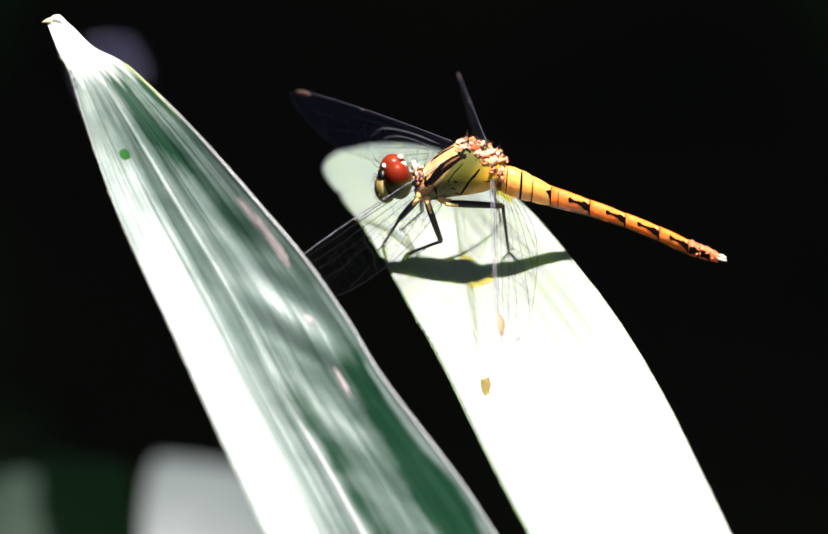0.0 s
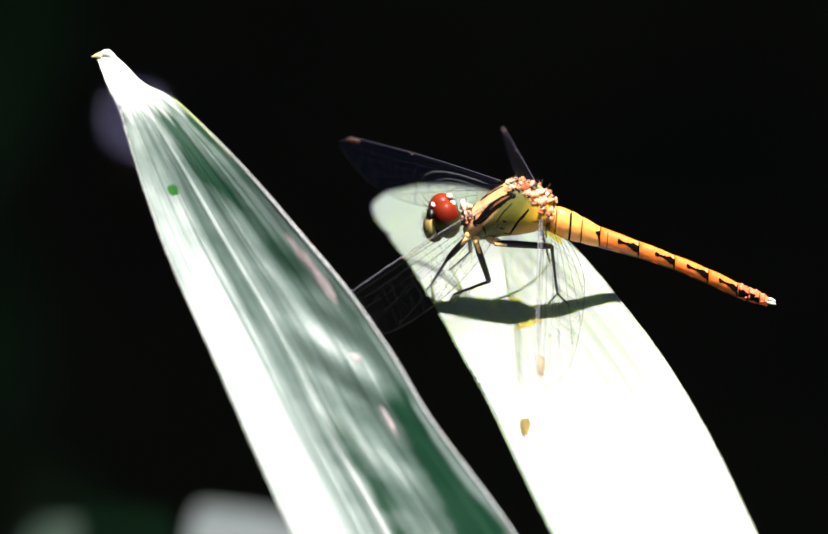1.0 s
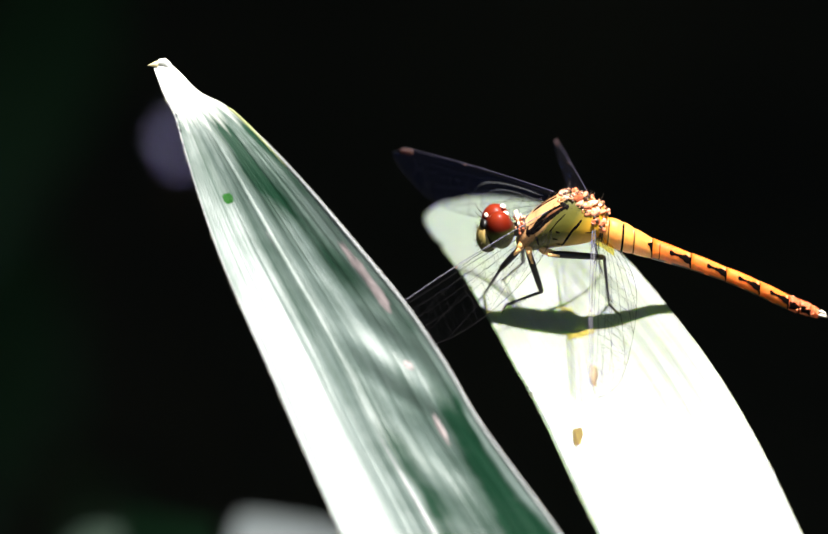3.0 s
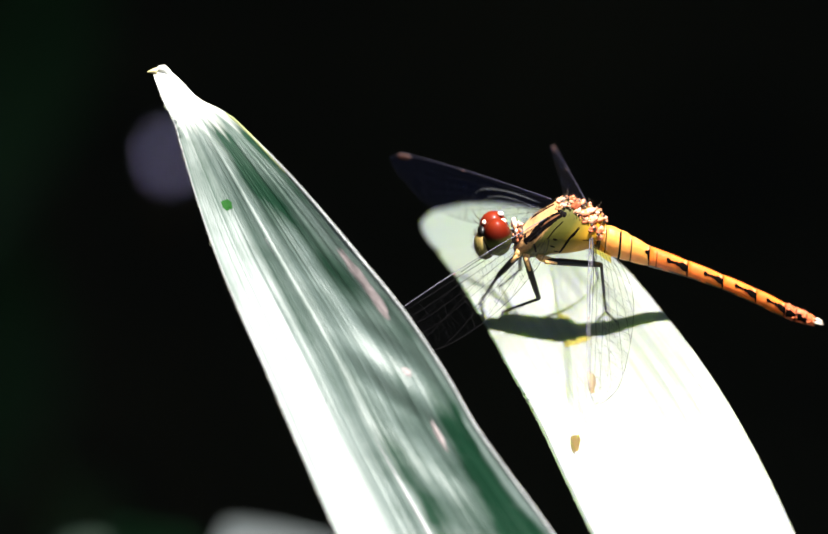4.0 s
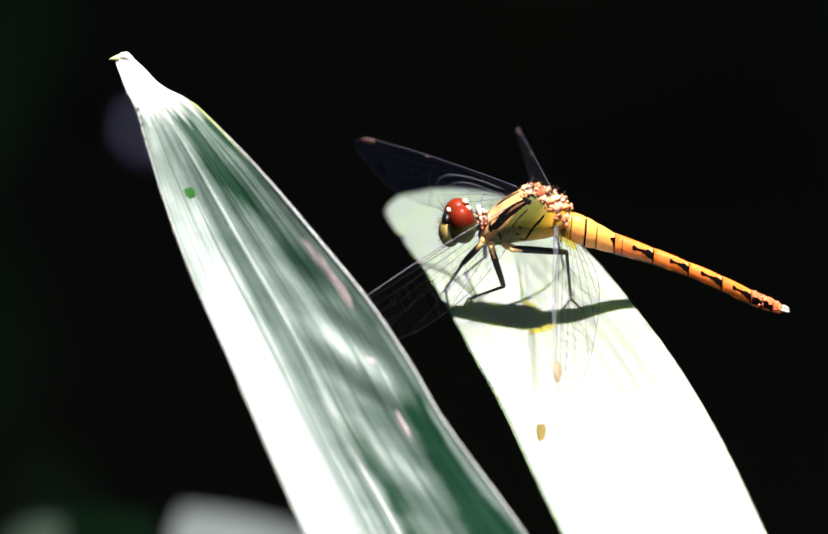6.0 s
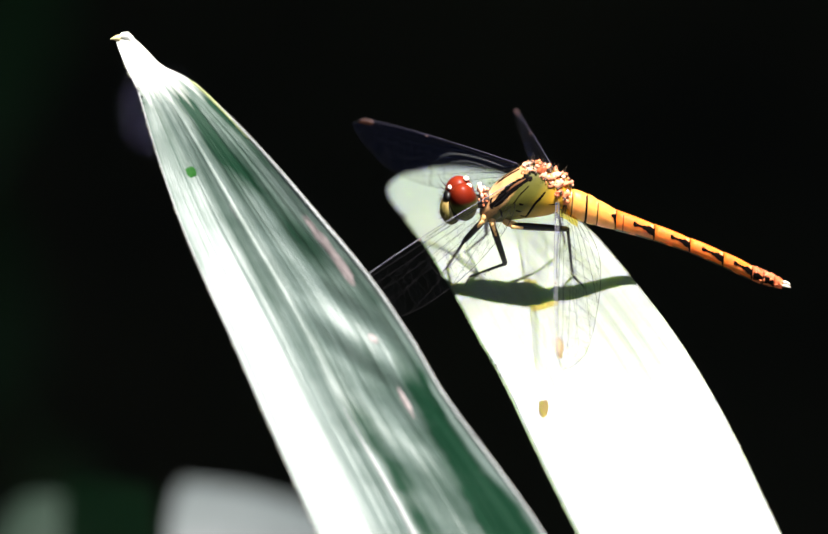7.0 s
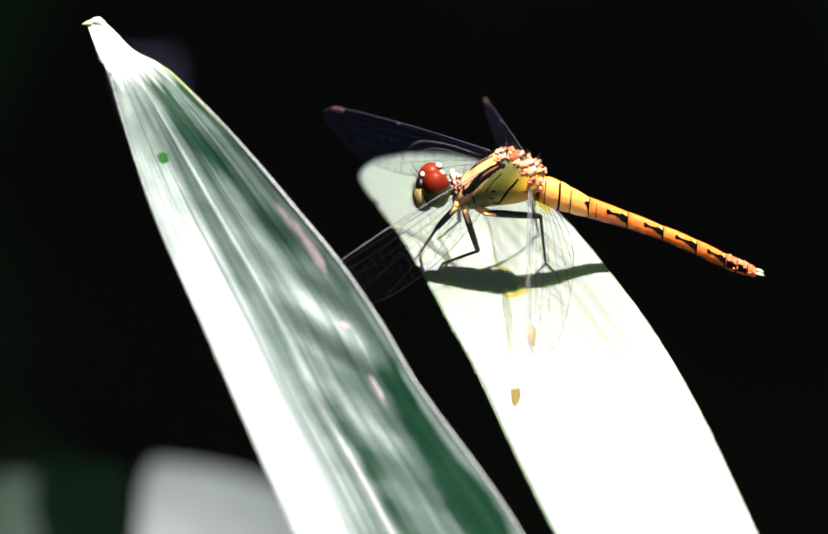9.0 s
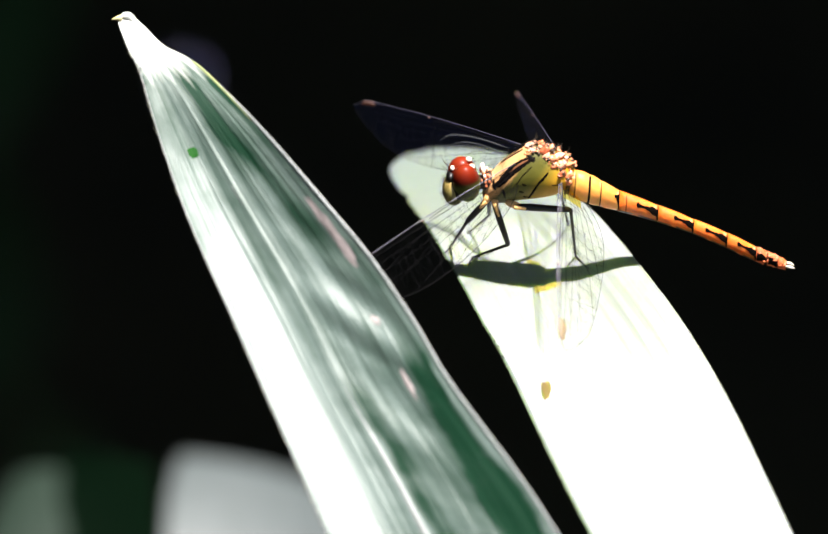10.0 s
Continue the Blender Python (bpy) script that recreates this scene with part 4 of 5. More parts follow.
def build_abdomen(fly):
    for n, (a, b) in enumerate(zip(JOINTS, JOINTS[1:])):
        bm = bmesh.new()
        steps = 8 if a - b > 2 else 5
        prev = None
        for k in range(steps + 1):
            t = k / steps
            x = a + (b - a) * t
            swell = -0.05 + 0.09 * math.sin(math.pi * min(1, 0.12 + t * 0.9)) if a - b > 1 else 0.03 * math.sin(math.pi * t)
            ring = [bm.verts.new(around(x, 2 * math.pi * q / 24, swell)) for q in range(24)]
            if prev:
                for q in range(24):
                    bm.faces.new((prev[q], prev[(q + 1) % 24], ring[(q + 1) % 24], ring[q]))
            else:
                bm.faces.new(ring)
            prev = ring
        bm.faces.new(prev[::-1])
        mat = ORANGE if n < 4 else AMBER_REAR if n < 8 else TAIL_RED
        seg = part("segment", bm, mat, fly)
        # dark seam at its hind end
        w = 0.2 if n == 1 else 0.07
        reach = (8, 150) if n in (1, 3, 4) else (18, 170)
        part("seam", skin_patch([(b + w, reach[0] + 12, reach[1]), (b + 0.02, *reach), (b - 0.03, *reach)], 0.05), MARK, seg, "thin black seam")
        if n == 4:
            x = a - 0.8
            part("seam", skin_patch([(x + 0.03, 30, 120), (x - 0.03, 24, 140), (x - 0.06, 30, 130)], 0.05), MARK, seg, "thin black seam")
        for sgn in (1, -1):
            if n in (4, 5, 6, 7):
                ln = (a - b) * (0.56 if n < 6 else 0.66)
                rows = [(b + ln, 53, 64), (b + ln * 0.97, 44, 73), (b + ln * 0.9, 42, 75), (b + ln * 0.84, 46, 72), (b + ln * 0.78, 51, 68), (b + ln * 0.58, 52, 68), (b + ln * 0.5, 46, 75), (b + ln * 0.42, 50, 74),
                        (b + ln * 0.34, 42, 84), (b + ln * 0.24, 38, 92), (b + ln * 0.15, 42, 92), (b + 0.22, 48, 92), (b + 0.14, 48, 108), (b + 0.03, 40, 134)]
            elif n == 3:
                rows = [(b + 0.55, 50, 60), (b + 0.3, 44, 66), (b + 0.02, 36, 110)]
            elif n in (8, 9):
                rows = [(a - 0.1, 60, 120), ((a + b) / 2, 50, 110), (b + 0.1, 70, 130)]
            else:
                continue
            rows = [(x, p * sgn, q * sgn) for x, p, q in rows]
            part("mark", skin_patch(rows, 0.075), MARK, seg, "black side mark")
        # dark brown strip along the lower left side
        if n in (4, 5, 6, 7):
            part("low_strip", skin_patch([(a - 0.1, 128, 178), ((a + b) / 2, 122, 178), (b + 0.1, 128, 178)], 0.03), DARK, seg, "dark underside")
    for y in (0.34, -0.34):
        c, r = abdomen_at(-28.7)
        bm = bmesh.new()
        ring_tube(bm, [(c + Vector(d)) * MM for d in ((0.1, y, 0.1), (-0.3, y * 1.2, 0.1), (-0.65, y * 1.1, -0.02), (-0.9, y * 0.9, -0.12))], [0.13 * MM, 0.17 * MM, 0.14 * MM, 0.05 * MM], 10)
        part("cercus", bm, WHITE, fly, "ivory tail clasper")
    rnd = random.Random(8)
    bm = bmesh.new()
    for _ in range(42):
        x, ang = rnd.uniform(-25.5, -28.5), rnd.uniform(0, 6.28)
        ball(bm, around(x, ang, -0.1), [rnd.uniform(0.12, 0.26) * MM for _ in range(3)], seg=8, rings=6)
    part("tail_lobe", bm, TAIL_RED, fly, "wrinkled rust-red tail end")


# x, centre z, half height, half width of the thorax (mm)
CHEST = [(-4.4, -0.2, 1.0, 1.0), (-3.6, -0.1, 1.95, 1.9), (-2.2, 0.05, 2.6, 2.35), (-0.4, 0.2, 3.2, 2.35), (1.2, 0.05, 3.5, 2.35), (2.8, -0.5, 3.1, 2.1), (4.0, -1.05, 2.25, 1.65), (4.6, -1.5, 1.2, 0.95)]


def chest_at(x, ang):
    cz, h, w = spline(CHEST, x)
    ca, sa = math.cos(ang), math.sin(ang)
    return Vector((x - 0.35 * ca * h, w * sa * (1 - 0.28 * max(0, ca) ** 2), cz + h * ca))


def chest_out(x, ang):
    p = chest_at(x, ang)
    n = (chest_at(x + 0.05, ang) - p).cross(chest_at(x, ang + 0.03) - p).normalized()
    return n if n.dot(p - Vector((x, 0, -0.2))) > 0 else -n


def chest_stripe(rows, sgn, lift=0.05):
    """A mark that hugs the thorax along (x, angle, half width) rows, slightly domed."""
    rows = [(k, *r) for k, r in enumerate(rows)]
    line = []
    steps = 6 * (len(rows) - 1)
    for k in range(steps + 1):
        x, a, hw = spline(rows, k * (len(rows) - 1) / steps)
        ang = sgn * radians(a)
        line.append((chest_at(x, ang), chest_out(x, ang), hw * (0.9 + 0.2 * noise.noise((k * 0.9, a * 0.1, 3.0)))))
    bm = bmesh.new()
    prev = None
    for k, (p, n, hw) in enumerate(line):
        d = (line[min(k + 1, steps)][0] - line[max(k - 1, 0)][0]).normalized()
        side = d.cross(n).normalized()
        ring = [bm.verts.new((p + side * hw * q + n * (lift * (1 - 0.6 * q * q) - 0.08 * hw * q * q)) * MM) for q in (-1, -0.5, 0, 0.5, 1)]
        if prev:
            for q in range(4):
                bm.faces.new((prev[q], prev[q + 1], ring[q + 1], ring[q]))
        prev = ring
    return bm


def build_thorax(fly):
    bm = bmesh.new()
    prev = None
    for k in range(29):
        x = -4.4 + 9.0 * k / 28
        cz, h, w = spline(CHEST, x)
        ring = []
        for q in range(36):
            a = 2 * math.pi * q / 36
            ca, sa = math.cos(a), math.sin(a)
            pinch = 1 - 0.28 * max(0, ca) ** 2
            groove = 1 - 0.02 * math.exp(-((x + 0.55 * ca * h - 0.6) / 0.16) ** 2) - 0.02 * math.exp(-((x + 0.55 * ca * h + 1.7) / 0.16) ** 2)
            ring.append(bm.verts.new(Vector((x - 0.35 * ca * h, w * sa * pinch * groove, cz + h * ca * groove)) * MM))
        if prev:
            for q in range(36):
                bm.faces.new((prev[q], ring[q], ring[(q + 1) % 36], prev[(q + 1) % 36]))
        else:
            bm.faces.new(ring[::-1])
        prev = ring
    bm.faces.new(prev)
    chest = part("thorax", bm, SIDE, fly, "yellow-green thorax with tan back and black stripes")

    # black stripes, seams and spots on both sides
    for sgn in (1, -1):
        for rows in (
            [(4.2, 80, 0.2), (3.7, 84, 0.34), (3.3, 74, 0.48), (2.9, 62, 0.58), (2.15, 53, 0.54), (1.4, 47, 0.38), (0.6, 45, 0.2)],
            [(4.3, -6, 0.1), (3.9, 4, 0.14), (3.4, 8, 0.14), (2.9, 8, 0.16), (2.2, 8, 0.12)],
            [(1.7, 34, 0.1), (1.35, 40, 0.3), (1.0, 46, 0.3), (0.6, 50, 0.16)],
            [(4.35, -30, 0.14), (4.35, 20, 0.2), (4.3, 50, 0.22), (4.1, 82, 0.2), (3.6, 98, 0.12)],
            [(-1.3, 66, 0.08), (-1.05, 80, 0.16), (-0.8, 92, 0.13), (-0.7, 112, 0.15), (-0.7, 138, 0.1)],
            [(0.7, 60, 0.05), (1.0, 68, 0.07), (1.3, 76, 0.06), (1.6, 92, 0.05)],
            [(2.9, 98, 0.07), (2.5, 108, 0.14), (2.0, 124, 0.08)],
            [(0.95, 92, 0.05), (0.7, 95, 0.15), (0.4, 96, 0.06)],
            [(0.9, 108, 0.05), (0.6, 111, 0.13), (0.2, 114, 0.05)],
            [(0.1, 126, 0.06), (-0.25, 130, 0.16), (-0.6, 132, 0.05)],
            [(-2.2, 92, 0.04), (-2.9, 90, 0.08), (-3.4, 84, 0.05)],
        ):
            part("stripe", chest_stripe(rows, sgn), MARK, chest, "black stripe")
        # tan gleam inside the broad stripe
        part("streak", chest_stripe([(2.9, 62, 0.05), (2.5, 55, 0.14), (1.9, 50, 0.15), (1.3, 46, 0.06)], sgn, 0.1), TAN_DARK, chest, "brown streak in the black stripe")
    # crowded pale wing roots on the back: plates, knobs and bristles
    rnd = random.Random(4)
    bm = bmesh.new()
    for t, ang, s in ((0.03, 0, 0.5), (0.1, 24, 0.42), (0.2, -8, 0.5), (0.3, 22, 0.6), (0.36, 36, 0.46), (0.42, 4, 0.55), (0.5, 34, 0.62), (0.58, 48, 0.46), (0.62, 16, 0.55), (0.7, 40, 0.6), (0.77, 60, 0.48), (0.84, 30, 0.5), (0.9, 58, 0.5), (0.95, 84, 0.46)):
        x = 1.7 - 5.9 * t
        vs = ball(bm, (chest_at(x, radians(ang)) + chest_out(x, radians(ang)) * 0.06) * MM, (s * 1.15 * MM, s * 0.72 * MM, s * 0.42 * MM), Euler((rnd.uniform(-0.3, 0.3) - radians(ang), rnd.uniform(0.2, 0.8), rnd.uniform(-0.5, 0.5))).to_matrix().to_4x4(), 14, 9)
        for w in vs:
            w.co += Vector(noise.noise_vector(w.co * 2200)) * s * 0.38 * MM
    for k in range(130):
        t = rnd.random()
        x = 1.9 - 6.2 * t
        ang = radians(rnd.uniform(-34, 34 + 52 * smooth_step(0.2, 0.9, t)))
        p = chest_at(x, ang) + chest_out(x, ang) * rnd.uniform(-0.02, 0.3)
        s = rnd.uniform(0.05, 0.17)
        vs = ball(bm, p * MM, (s * rnd.uniform(0.9, 1.9) * MM, s * MM, s * rnd.uniform(0.4, 0.8) * MM), Euler((rnd.uniform(-0.8, 0.8), rnd.uniform(-0.2, 0.9), rnd.random() * 3)).to_matrix().to_4x4(), 8, 6)
        for w in vs:
            w.co += Vector((rnd.uniform(-1, 1), rnd.uniform(-1, 1), rnd.uniform(-1, 1))) * s * 0.25 * MM
    for _ in range(60):
        x = 1.6 - 6.0 * rnd.random()
        ang = radians(rnd.uniform(-35, 62))
        p = chest_at(x, ang)
        q = p + Vector((rnd.uniform(-0.7, 0.3), rnd.uniform(-0.3, 0.3), rnd.uniform(0.1, 0.5)))
        ring_tube(bm, [p * MM, q * MM], [0.07 * MM, 0.03 * MM], 5)
    part("wing_root", bm, PINK, chest, "crowded pale pinkish wing roots")
    # dark pits between the plates
    bm = bmesh.new()
    for _ in range(55):
        t = rnd.random()
        x = 1.7 - 5.9 * t
        ang = radians(rnd.uniform(-20, 34 + 44 * smooth_step(0.2, 0.9, t)))
        ball(bm, (chest_at(x, ang) + chest_out(x, ang) * 0.08) * MM, [rnd.uniform(0.12, 0.3) * MM for _ in range(3)], seg=8, rings=6)
    part("wing_pit", bm, DARK, chest, "dark brown joints between the wing roots")
    bm = bmesh.new()
    for x, r in ((-3.9, 1.45), (-4.15, 1.5)):
        c, _ = abdomen_at(-4.0)
        pts = [(Vector((x, 0, c.z + 0.1)) + Vector((0, 0.92 * r * math.sin(a), r * math.cos(a)))) * MM for a in (2 * math.pi * k / 24 for k in range(25))]
        ring_tube(bm, pts, 0.12 * MM, 6, up=(1, 0, 0), caps=False)
    part("collar", bm, DARK, chest, "dark ring at the waist")
    bm = bmesh.new()
    for _ in range(80):
        x, ang = rnd.uniform(-4.2, 4.2), radians(rnd.uniform(-60, 70))
        p = chest_at(x, ang)
        d = (p - Vector((x, 0, -1))).normalized() + Vector((rnd.uniform(-0.4, 0.4), rnd.uniform(-0.3, 0.3), rnd.uniform(0, 0.4)))
        ring_tube(bm, [p * MM, (p + d * 0.3) * MM, (p + d * rnd.uniform(0.5, 0.9)) * MM], [0.018 * MM, 0.014 * MM, 0.005 * MM], 3)
    part("hairs", bm, HAIR, chest, "fine brown hairs")


def build_head(fly):
    bm = bmesh.new()
    ball(bm, Vector((6.9, 0, -1.5)) * MM, (1.5 * MM, 2.1 * MM, 1.9 * MM), seg=24, rings=16)
    head = part("head", bm, BLACK, fly, "dark head capsule", Matrix.Translation((0.3 * MM, 0, 0)))
    for s in (1, -1):
        bm = bmesh.new()
        ball(bm, Vector((6.78 - 0.2 * s, 0.2 + 0.78 * s, -0.93 - 0.05 * s)) * MM, ((1.56 - 0.06 * s) * MM, 1.5 * MM, (2.22 + 0.14 * s) * MM), Euler((radians(-14 * s), radians(8), radians(-14 * s))).to_matrix().to_4x4(), 32, 22)
        part("eye", bm, EYE, head, "glossy compound eye, red above and olive below")
    bm = bmesh.new()
    ball(bm, Vector((8.05, 0, -2.3)) * MM, (1.0 * MM, 1.75 * MM, 1.5 * MM), seg=24, rings=16)
    part("face", bm, FACE, head, "yellow-olive face")
    bm = bmesh.new()
    ball(bm, Vector((7.75, 0, -3.35)) * MM, (0.95 * MM, 1.4 * MM, 0.65 * MM), seg=20, rings=12)
    part("jaw", bm, FACE, head, "olive jaw")
    bm = bmesh.new()
    ball(bm, Vector((8.28, 0, -0.75)) * MM, (0.48 * MM, 1.0 * MM, 0.62 * MM), seg=16, rings=10)
    part("brow", bm, BLACK, head, "black brow band")
    bm = bmesh.new()
    ball(bm, Vector((8.12, 0, 0.22)) * MM, (0.26 * MM, 0.36 * MM, 0.27 * MM), seg=14, rings=10)
    part("vertex", bm, WHITE, head, "pale tubercle between the eyes")
    # sun glints on the two eyes, modelled as pale balls
    bm = bmesh.new()
    ball(bm, Vector((6.12, 0.5, 0.72)) * MM, (0.34 * MM, 0.36 * MM, 0.36 * MM), seg=14, rings=10)
    part("near_glint", bm, WHITE, head, "pale ball for the sun glint on the near eye")
    bm = bmesh.new()
    ball(bm, Vector((6.42, -0.5, 1.12)) * MM, (0.32 * MM, 0.32 * MM, 0.24 * MM), seg=14, rings=10)
    part("far_glint", bm, WHITE, head, "pale ball for the sun glint on the far eye")
    bm = bmesh.new()
    rnd = random.Random(12)
    for s in (1, -1):
        ring_tube(bm, [Vector(p) * MM for p in ((8.5, 0.5 * s, 0.1), (9.1, 0.8 * s, 0.6), (9.5, 1.1 * s, 1.3))], [0.05 * MM, 0.03 * MM, 0.012 * MM], 5)
    for _ in range(90):
        a, b = rnd.uniform(-1.2, 1.2), rnd.uniform(-1.2, 0.9)
        d = Vector((math.cos(a) * math.cos(b), math.sin(a) * math.cos(b), math.sin(b)))
        p = Vector((8.0, 0, -2.2)) + Vector((d.x * 1.0, d.y * 1.7, d.z * 1.6))
        ring_tube(bm, [p * MM, (p + d * rnd.uniform(0.3, 0.7)) * MM], [0.018 * MM, 0.006 * MM], 3)
    part("bristles", bm, HAIR, head, "antennae and short bristles")
    bm = bmesh.new()
    ring_tube(bm, [Vector(p) * MM for p in ((5.8, 0, -1.3), (5.2, 0, -1.3), (4.6, 0, -1.2), (4.0, 0, -1.1))], [0.8 * MM, 0.75 * MM, 1.0 * MM, 1.25 * MM], 16)
    part("neck", bm, DARK, fly, "dark neck")
    bm = bmesh.new()
    rnd = random.Random(14)
    for _ in range(52):
        a = rnd.uniform(-1.3, 1.6)
        x = rnd.uniform(4.3, 5.3)
        p = Vector((x, 1.05 * math.sin(a), -1.2 + 1.35 * math.cos(a)))
        ball(bm, p * MM, [rnd.uniform(0.08, 0.24) * MM for _ in range(3)], seg=8, rings=6)
    part("collar", bm, PINK, fly, "pale lobed collar behind the head")
    bm = bmesh.new()
    for x, y, z, r in ((5.1, -0.1, 0.1, 0.42), (4.95, 0.75, -0.2, 0.22), (5.2, -0.7, 0.25, 0.36), (4.75, 0.1, 0.45, 0.2)):
        vs = ball(bm, Vector((x, y, z)) * MM, (r * 0.7 * MM, r * MM, r * 1.1 * MM), seg=14, rings=10)
        for w in vs:
            w.co += Vector(noise.noise_vector(w.co * 2400)) * r * 0.25 * MM
    part("nape_lobe", bm, WHITE, fly, "pale ivory lobes on the nape")


# joints of each leg in the insect's own frame (mm)
LEGS = {
    "fore_left": [(4.40, 1.00, -2.40), (4.60, 1.20, -3.00), (6.42, 0.30, -6.09), (7.62, -5.27, -12.42), (8.10, -4.40, -12.53)],
    "mid_left": [(3.60, 1.20, -2.40), (3.73, 1.50, -3.00), (1.82, 1.20, -8.15), (5.21, -3.48, -12.53), (5.62, -2.07, -12.51)],
    "hind_left": [(2.40, 1.40, -2.70), (1.60, 1.80, -3.10), (-4.62, 0.90, -3.68), (-6.04, -3.49, -11.72), (-7.08, -1.44, -11.87)],
    "fore_right": [(4.30, -0.90, -2.60), (4.20, -1.20, -3.40), (3.70, -4.40, -7.67), (5.40, -8.62, -12.20), (5.72, -7.97, -12.19)],
    "mid_right": [(3.0, -1.0, -2.4), (2.8, -1.4, -2.8), (-0.4, -2.2, -1.6), (2.4, -2.4, -2.0), (3.0, -2.3, -2.2)],
    "hind_right": [(1.2, -1.2, -2.2), (0.9, -1.6, -2.5), (-3.0, -3.83, -1.75), (-5.38, -7.57, -10.41), (-6.52, -7.51, -9.80)],
}


def build_legs(fly):
    rnd = random.Random(21)
    for key, j in LEGS.items():
        j = [Vector(p) * MM for p in j]
        slim = 1.15 if key == "hind_left" else 1.05 if key.endswith("left") else 0.7
        pale = key in ("fore_left", "mid_left", "hind_left", "fore_right")
        bm = bmesh.new()
        ring_tube(bm, [j[0], (j[0] + j[1]) / 2, j[1] + (j[2] - j[1]) * 0.12], [0.38 * MM, 0.4 * MM, 0.3 * slim * MM], 10)
        leg = part("leg", bm, TAN if pale else DARK, fly, "black spiny leg with a tan base")
        bm = bmesh.new()
        a, b = j[1], j[2]
        ring_tube(bm, [a, a.lerp(b, 0.3), a.lerp(b, 0.75), a.lerp(b, 0.97), b], [0.3 * slim * MM, 0.36 * slim * MM, 0.32 * slim * MM, 0.27 * slim * MM, 0.2 * slim * MM], 10)
        part("femur", bm, BLACK, leg)
        if pale:
            bm = bmesh.new()
            under = Vector((0.0, 0.2, 0.0 if key == "hind_left" else 0.1)) * slim * MM
            reach = 0.45 if key == "hind_left" else 0.8
            ring_tube(bm, [a.lerp(b, reach * q) + under * (1 - 0.25 * q) for q in (0, 0.2, 0.45, 0.75, 1)], [0.22 * slim * MM, 0.21 * slim * MM, 0.17 * slim * MM, 0.11 * slim * MM, 0.02 * MM], 9)
            part("femur_streak", bm, TAN, leg, "tan streak along the thigh")
        bm = bmesh.new()
        a, b = j[2], j[3]
        ring_tube(bm, [a, a.lerp(b, 0.1), a.lerp(b, 0.9), b], [0.19 * slim * MM, 0.17 * slim * MM, 0.13 * slim * MM, 0.1 * slim * MM], 8)
        part("tibia", bm, BLACK, leg)
        bm = bmesh.new()
        for k in range(22):
            for base_a, base_b, ln in ((j[1], j[2], 0.5), (j[2], j[3], 0.75)):
                p = base_a.lerp(base_b, 0.25 + 0.7 * (k + rnd.random()) / 22)
                d = Vector((rnd.choice((-1, 1)) * rnd.uniform(0.5, 1), rnd.uniform(-0.6, 0.9), -0.5)).normalized() + (base_b - base_a).normalized() * 0.7
                ring_tube(bm, [p, p + d * ln * 0.5 * MM, p + d * ln * MM], [0.03 * MM, 0.02 * MM, 0.006 * MM], 3)
        part("spines", bm, BLACK, leg)
        bm = bmesh.new()
        a, b = j[3], j[4]
        ring_tube(bm, [a, a.lerp(b, 0.5), b], [0.12 * MM, 0.1 * MM, 0.07 * MM], 7)
        for w in (0.35, -0.35):
            d = (b - a).normalized()
            ring_tube(bm, [b, b + (d * 0.25 + Vector((0, w * 0.5, -0.02))) * MM, b + (d * 0.4 + Vector((0, w, -0.12))) * MM], [0.05 * MM, 0.04 * MM, 0.015 * MM], 5)
        part("tarsus", bm, BLACK, leg)


